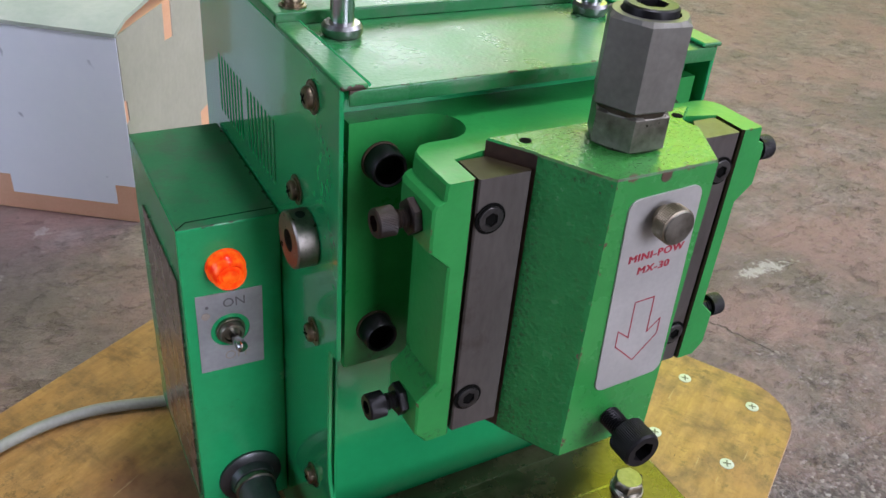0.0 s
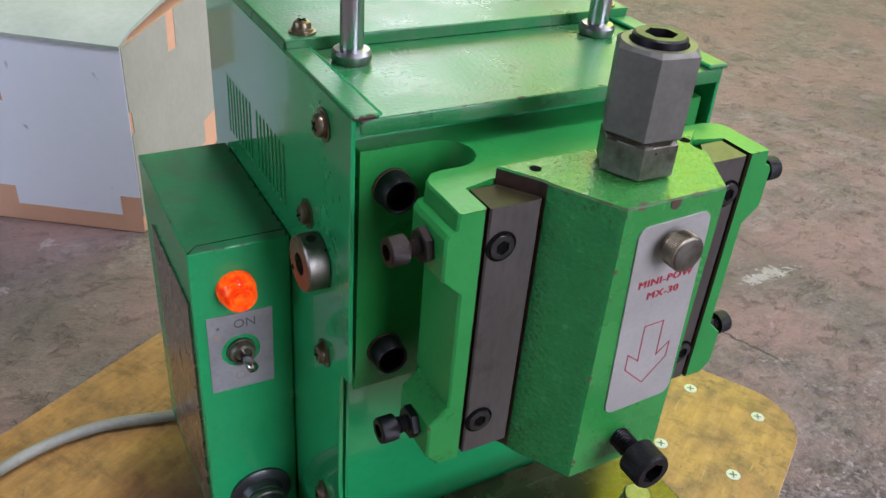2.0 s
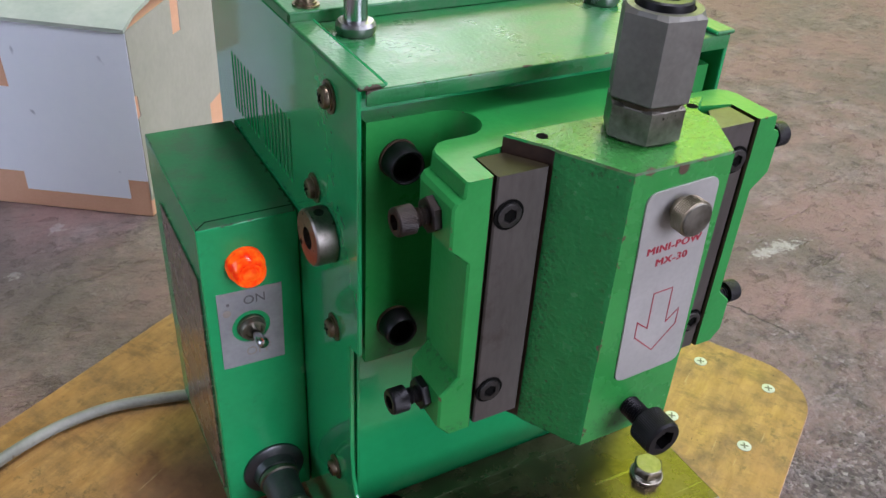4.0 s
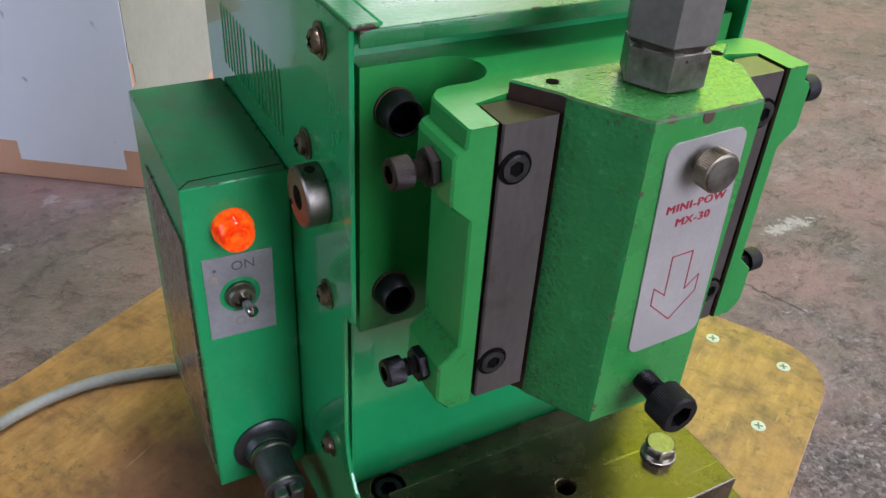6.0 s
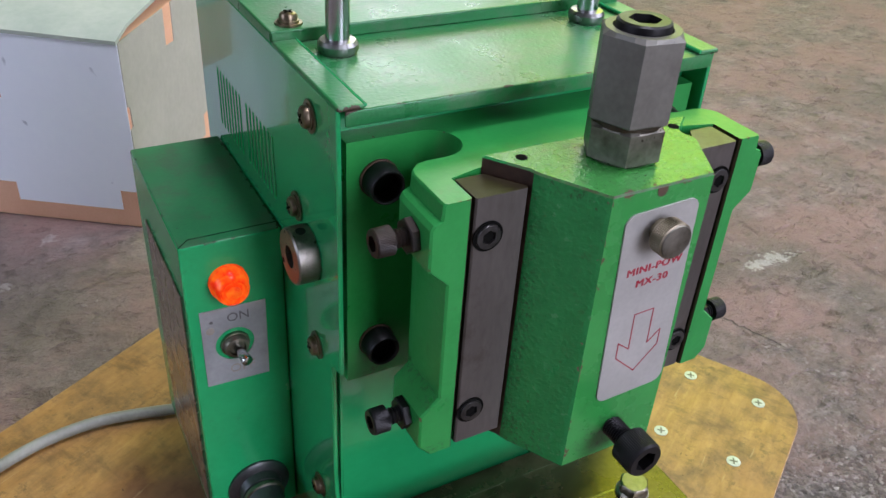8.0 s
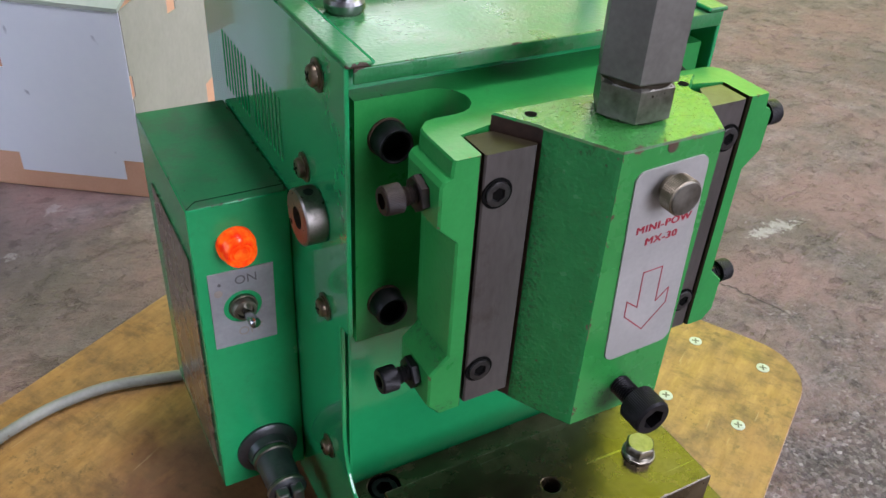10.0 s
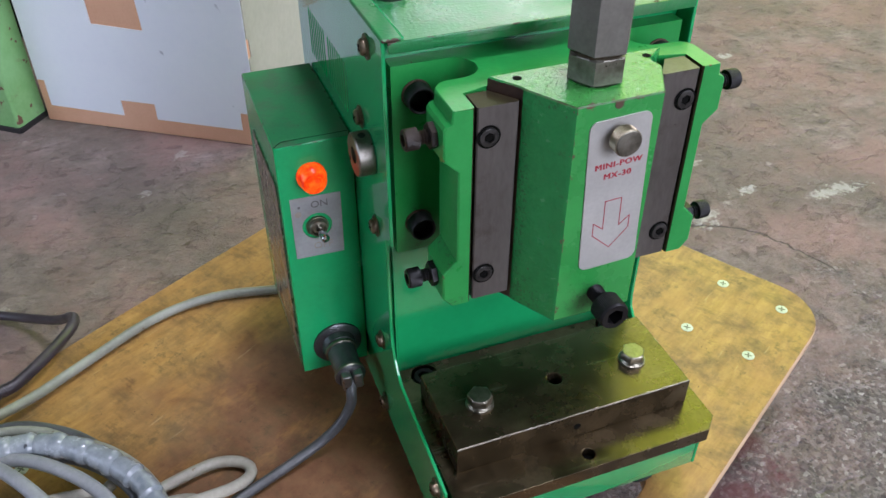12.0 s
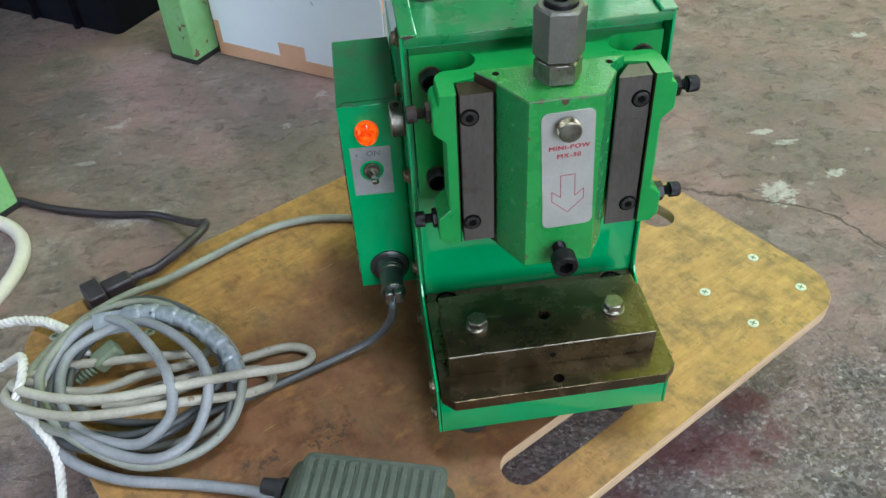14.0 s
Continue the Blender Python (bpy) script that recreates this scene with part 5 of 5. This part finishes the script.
hair = [(-0.265, 0.085, 0.010), (-0.280, 0.073, 0.011), (-0.318, 0.067, 0.012), (-0.347, 0.055, 0.014), (-0.375, 0.052, 0.020), (-0.400, 0.056, 0.032), (-0.408, 0.050, 0.038), (-0.393, 0.036, 0.043), (-0.361, 0.021, 0.046), (-0.322, 0.014, 0.048), (-0.275, 0.018, 0.048), (-0.231, 0.035, 0.032), (-0.194, 0.052, 0.014),
        (-0.180, 0.065, 0.007), (-0.185, 0.077, 0.005), (-0.202, 0.082, 0.005), (-0.232, 0.076, 0.006), (-0.256, 0.066, 0.006), (-0.283, 0.060, 0.008), (-0.327, 0.048, 0.010), (-0.362, 0.044, 0.012)]
tagged(part("extension_cable", tube(wobble(hair, 0.0008), 0.0038, 12, 6), PALE_PVC), "dirty pale extension cable doubled back over the coil", "cable")
hair2 = [(-0.270, 0.078, 0.014), (-0.297, 0.079, 0.018), (-0.342, 0.080, 0.018), (-0.382, 0.077, 0.022), (-0.407, 0.059, 0.030), (-0.411, 0.040, 0.036), (-0.392, 0.022, 0.040), (-0.354, 0.005, 0.044), (-0.314, 0.004, 0.042), (-0.271, 0.011, 0.036), (-0.233, 0.027, 0.018), (-0.213, 0.042, 0.008), (-0.216, 0.056, 0.006),
         (-0.236, 0.062, 0.006), (-0.273, 0.053, 0.007), (-0.312, 0.040, 0.009), (-0.345, 0.040, 0.012)]
tagged(part("extension_cable", tube(wobble(hair2, 0.0008), 0.0038, 12, 6), PALE_PVC), "dirty pale extension cable crossing over the coil", "cable")
slate = []
for k in range(33):
    a = radians(150 + k * 25)
    drift = 0.004 * math.sin(k * 0.61)
    slate.append((-0.3185 + (0.0735 - 0.00022 * k + drift) * math.cos(a), 0.0590 + (0.0640 - 0.00015 * k + drift) * math.sin(a), 0.012 + 0.00045 * k + 0.002 * math.sin(a)))
tagged(part("signal_cable", tube(slate, 0.0036, 12, 4), DARK_PVC), "dark slate cable wound inside the grey coil", "cable")
wrap = [(-0.330, 0.110, 0.038), (-0.308, 0.109, 0.038), (-0.283, 0.099, 0.038), (-0.260, 0.079, 0.037), (-0.243, 0.058, 0.034), (-0.235, 0.034, 0.029)]
tape = part("tape_wrap", tube(wrap, 0.008, 16, 12, radii=lambda f: 0.0078 - 0.0018 * f + 0.0015 * ((f * 8) % 1.0) + 0.0003 * math.sin(f * 97)), TAPE)
tagged(tape, "shiny grey tape wound round the cable coil", "tape")
end = moved(block(-0.018, 0.014, -0.0005, 0.0005, -0.0095, 0.0095, 0.0002), pose(-0.336, 0.1020, 0.0405, -52, 0, 4))
part("tape_end", end, TAPE, tape)

# black plug that joins the floor lead
lead = [(-0.90, 0.535, FLOOR + 0.005), (-0.70, 0.515, FLOOR + 0.005), (-0.575, 0.490, FLOOR + 0.005), (-0.510, 0.458, FLOOR + 0.005), (-0.438, 0.432, FLOOR + 0.005), (-0.383, 0.420, FLOOR + 0.006), (-0.345, 0.388, FLOOR + 0.018), (-0.312, 0.338, -0.052), (-0.290, 0.290, -0.014), (-0.287, 0.256, 0.003), (-0.302, 0.226, 0.008), (-0.323, 0.2025, 0.0077), (-0.334, 0.1965, 0.0077)]
tagged(part("black_cable", tube(lead, 0.0044, 12, 6), BLACK_PVC), "black rubber cable running from the floor onto the board", "cable")
plug = thing("black_plug", "black moulded mains plug lying on the board's edge", "plug", (-0.350, 0.187, 0.001))
plug.rotation_euler = (0, 0, radians(30))
plug.scale = (0.80, 0.72, 0.66)
part("plug_shell", join(block(-0.026, 0.008, -0.012, 0.012, 0.0, 0.022, 0.004, 3), block(-0.046, -0.026, -0.021, 0.019, 0.0, 0.026, 0.003, 3)), BLACK_PVC, plug)
for k in range(6):
    part("strain_relief", lathe((0.008 + k * 0.0045, 0, 0.0115), (1, 0, 0), [(0, 0.0082 - k * 0.0005), (0.0032, 0.0078 - k * 0.0005)], 16), BLACK_PVC, plug)
part("boot", lathe((0.005, 0, 0.0115), (1, 0, 0), [(0, 0.0065), (0.034, 0.0046)], 16), BLACK_PVC, plug)
plug2 = thing("grey_plug", "sage green ribbed cable plug lying inside the coil", "plug", (-0.352, 0.084, 0.008))
plug2.rotation_euler = (0, radians(-22), radians(30))
plug2.scale = (0.8, 0.8, 0.8)
part("plug_shell", block(-0.004, 0.026, -0.010, 0.010, 0, 0.018, 0.004, 3), PLUG_SAGE, plug2)
for k in range(5):
    part("strain_relief", lathe((-0.006 - k * 0.0045, 0, 0.009), (-1, 0, 0), [(0, 0.0072 - k * 0.0005), (0.0030, 0.0068 - k * 0.0005)], 16), PLUG_SAGE, plug2)


def rope(path, r=0.0030, pitch=0.016, strands=3):
    pts = smooth_path(path, 10)
    bm = None
    for s in range(strands):
        out, run, side = [], 0.0, Vector((0, 0, 1))
        for i, p in enumerate(pts):
            d = (pts[min(i + 1, len(pts) - 1)] - pts[max(i - 1, 0)]).normalized()
            run += (p - pts[i - 1]).length if i else 0
            u = d.cross(Vector((0, 0, 1)) if abs(d.z) < 0.9 else Vector((1, 0, 0))).normalized()
            w = d.cross(u)
            a = 2 * math.pi * (run / pitch + s / strands)
            out.append(p + (u * math.cos(a) + w * math.sin(a)) * r * 0.75)
        b = tube(out, r * 0.8, 7, smooth=False)
        bm = join(bm, b) if bm else b
    return bm


tagged(part("rope", rope([(-0.62, 0.160, -0.06), (-0.52, 0.160, -0.012), (-0.455, 0.156, 0.004), (-0.420, 0.148, 0.009), (-0.398, 0.134, 0.012), (-0.380, 0.116, 0.016), (-0.366, 0.094, 0.014)], 0.0033), ROPE_WHITE), "frayed white twisted rope tied to the coil", "rope")
tagged(part("rope", rope([(-0.54, 0.085, -0.05), (-0.455, 0.086, 0.006), (-0.420, 0.082, 0.030), (-0.402, 0.070, 0.046), (-0.396, 0.050, 0.048), (-0.400, 0.030, 0.036), (-0.386, 0.016, 0.030), (-0.374, 0.002, 0.012), (-0.368, -0.020, 0.003), (-0.362, -0.046, 0.003), (-0.358, -0.075, 0.003)], 0.0025), ROPE_WHITE), "white rope knotted round the cable coil", "rope")
hose = [(-0.72, 0.46, FLOOR + 0.006), (-0.60, 0.452, FLOOR + 0.006), (-0.545, 0.420, FLOOR + 0.006), (-0.524, 0.370, FLOOR + 0.006), (-0.535, 0.305, FLOOR + 0.006), (-0.575, 0.250, FLOOR + 0.006), (-0.66, 0.215, FLOOR + 0.006), (-0.80, 0.22, FLOOR + 0.006)]
tagged(part("hose", tube(hose, 0.0085, 14, 8), HOSE_CREAM), "cream plastic hose looped on the floor", "hose")

# ---- foot pedal ----
pedal = thing("foot_pedal", "grey-green ribbed metal foot pedal on the board", "pedal", (-0.1805, -0.0500, 0.0))
pedal.rotation_euler = (0, 0, radians(-16.8))
part("base", rings([[(x, y, z) for x, y in round_rect(-0.018 + k, 0.106 - k, -0.165 + k, 0.004 - k, 0.008, 4)] for z, k in ((0.0005, 0), (0.010, 0.001), (0.017, 0.006))]), PEDAL_GREEN, pedal)
part("housing", rings([[(x, y, z) for x, y in round_rect(-0.014 + k * 0.9, 0.101 - k * 0.2, -0.160 + k, 0.001 - k * 0.3, 0.006, 4)] for z, k in ((0.017, 0), (0.028, 0.006), (0.033, 0.012))]), PEDAL_GREEN, pedal)
tread = part("treadle", rings([[(x, y, z - 0.10 * (-y)) for x, y in round_rect(0.0 + k, 0.1015 - k, -0.150 + k, 0.0 - k, 0.006, 4)] for z, k in ((0.0335, 0.001), (0.0345, 0), (0.0385, 0), (0.0395, 0.001))]), PEDAL_GREEN, pedal)
rib = None
for k in range(13):
    x = 0.0062 + k * 0.0074
    if rib is None:
        bm = block(-0.0024, 0.0024, -0.143, -0.0055, 0.0390, 0.0424, 0.0007)
        for v in bm.verts:
            v.co.z += 0.10 * v.co.y
        ob = part("rib", bm, PEDAL_GREEN, tread)
        rib = ob.data
    else:
        ob = new("rib", rib)
        ob.parent = tread
    ob.location = (x, 0, 0)
part("cable_boot", lathe((-0.014, -0.018, 0.014), (-1, 0.12, 0), [(0, 0.009), (0.004, 0.009), (0.006, 0.007), (0.018, 0.0055)], 18), RUBBER, pedal)

# ---- behind the board: carton, bench legs, crate ----
carton = thing("carton", "white paper-covered cardboard carton with bare orange edges on the floor", "carton", (-0.327, 0.823, FLOOR))
carton.rotation_euler = (0, 0, radians(-34.05))
CL, CD, CH = 0.3065, 0.30, 0.214
part("box_body", block(0, CL, 0, CD, 0.0, CH, 0.002), CARDBOARD, carton)
front = [(0.012, 0.024), (0.118, 0.022), (0.118, 0.044), (0.166, 0.044), (0.166, 0.022), (0.284, 0.022), (0.284, 0.046), (CL, 0.046), (CL, CH), (0.170, CH), (0.173, 0.1435), (0.104, 0.146), (0.102, CH), (0.016, CH), (0.016, 0.184), (0.002, 0.182), (0.002, 0.060), (0.012, 0.060)]
part("front_sheet", front_slab(front, [], -0.0012, 0.0), WHITE_CARD, carton)
side = [(0.0, 0.022), (0.05, 0.022), (0.05, 0.046), (0.10, 0.046), (0.10, 0.022), (0.20, 0.022), (0.20, 0.05), (CD, 0.05), (CD, CH), (0.138, CH), (0.136, 0.170), (0.112, 0.172), (0.114, CH), (0.0, CH), (0.0, 0.146), (0.005, 0.144), (0.006, 0.122), (0.0, 0.120)]
# the darker cream carries the shade of this side
part("side_sheet", side_slab(side, [], CL, CL + 0.0012), SHADED_CREAM_CARD, carton)
top = []
for i, y in enumerate((-0.008, 0.02, 0.10, 0.20, CD + 0.006)):
    z = CH + (0.0035, 0.012, 0.018, 0.018, 0.012)[i]
    top.append((y, z))
bm = rings([[(-0.006, y, z), (CL * 0.5, y, z + 0.004 * (1 - i * 0.2)), (CL + 0.003, y, z + 0.001), (CL + 0.003, y, z - 0.003), (CL * 0.5, y, z), (-0.006, y, z - 0.004)] for i, (y, z) in enumerate(top)])
part("top_flap", bm, LID_CARD, carton)


def bench_leg(height):
    prof = round_rect(-0.0265, 0.0265, -0.0265, 0.0265, 0.004, 3)
    return rings([[(x, y, z) for x, y in prof] for z in (0.005, height)])


bench = thing("steel_bench", "pale green painted steel bench frame with chipped paint", "bench", (-0.366, 0.834, FLOOR))
leg = part("leg", bench_leg(0.72), LEG_GREEN, bench)
leg.rotation_euler = (0, 0, radians(52))
foot_pad = part("foot_pad", rings([[(x, y, z) for x, y in round_rect(-0.029, 0.029, -0.029, 0.029, 0.005, 3)] for z in (0.0, 0.007)]), RUBBER, bench)
foot_pad.rotation_euler = (0, 0, radians(52))
rail = part("rail", block(-0.62, 0.0, -0.016, 0.016, 0.235, 0.285, 0.002), LEG_GREEN, bench)
rail.rotation_euler = (0, 0, radians(-14))
bench_top = part("bench_top", block(-0.93, 0.035, -0.42, 0.62, 0.72, 0.752, 0.003), LEG_GREEN, bench)
ob = new("leg", leg.data)
ob.parent = bench
ob.location, ob.rotation_euler = (-0.225, -0.360, 0), (0, 0, radians(52))
ob = new("foot_pad", foot_pad.data)
ob.parent = bench
ob.location, ob.rotation_euler = (-0.225, -0.360, 0), (0, 0, radians(52))

crate = thing("plastic_crate", "black plastic crate standing on the floor", "crate", (-0.563, 1.136, FLOOR))
crate.rotation_euler = (0, 0, radians(-34))
bm = rings([[(x, y, z) for x, y in round_rect(-0.22 - k, 0.17 + k, -0.14 - k, 0.16 + k, 0.012, 4)] for z, k in ((0.0, 0.0), (0.12, 0.006), (0.121, 0.012), (0.14, 0.012), (0.141, 0.006), (0.28, 0.012))])
part("crate_body", bm, CRATE_BLACK, crate)
for x in (-0.12, -0.02, 0.08):
    part("crate_rib", block(x, x + 0.008, -0.151, -0.138, 0.0, 0.118, 0.001), CRATE_BLACK, crate)
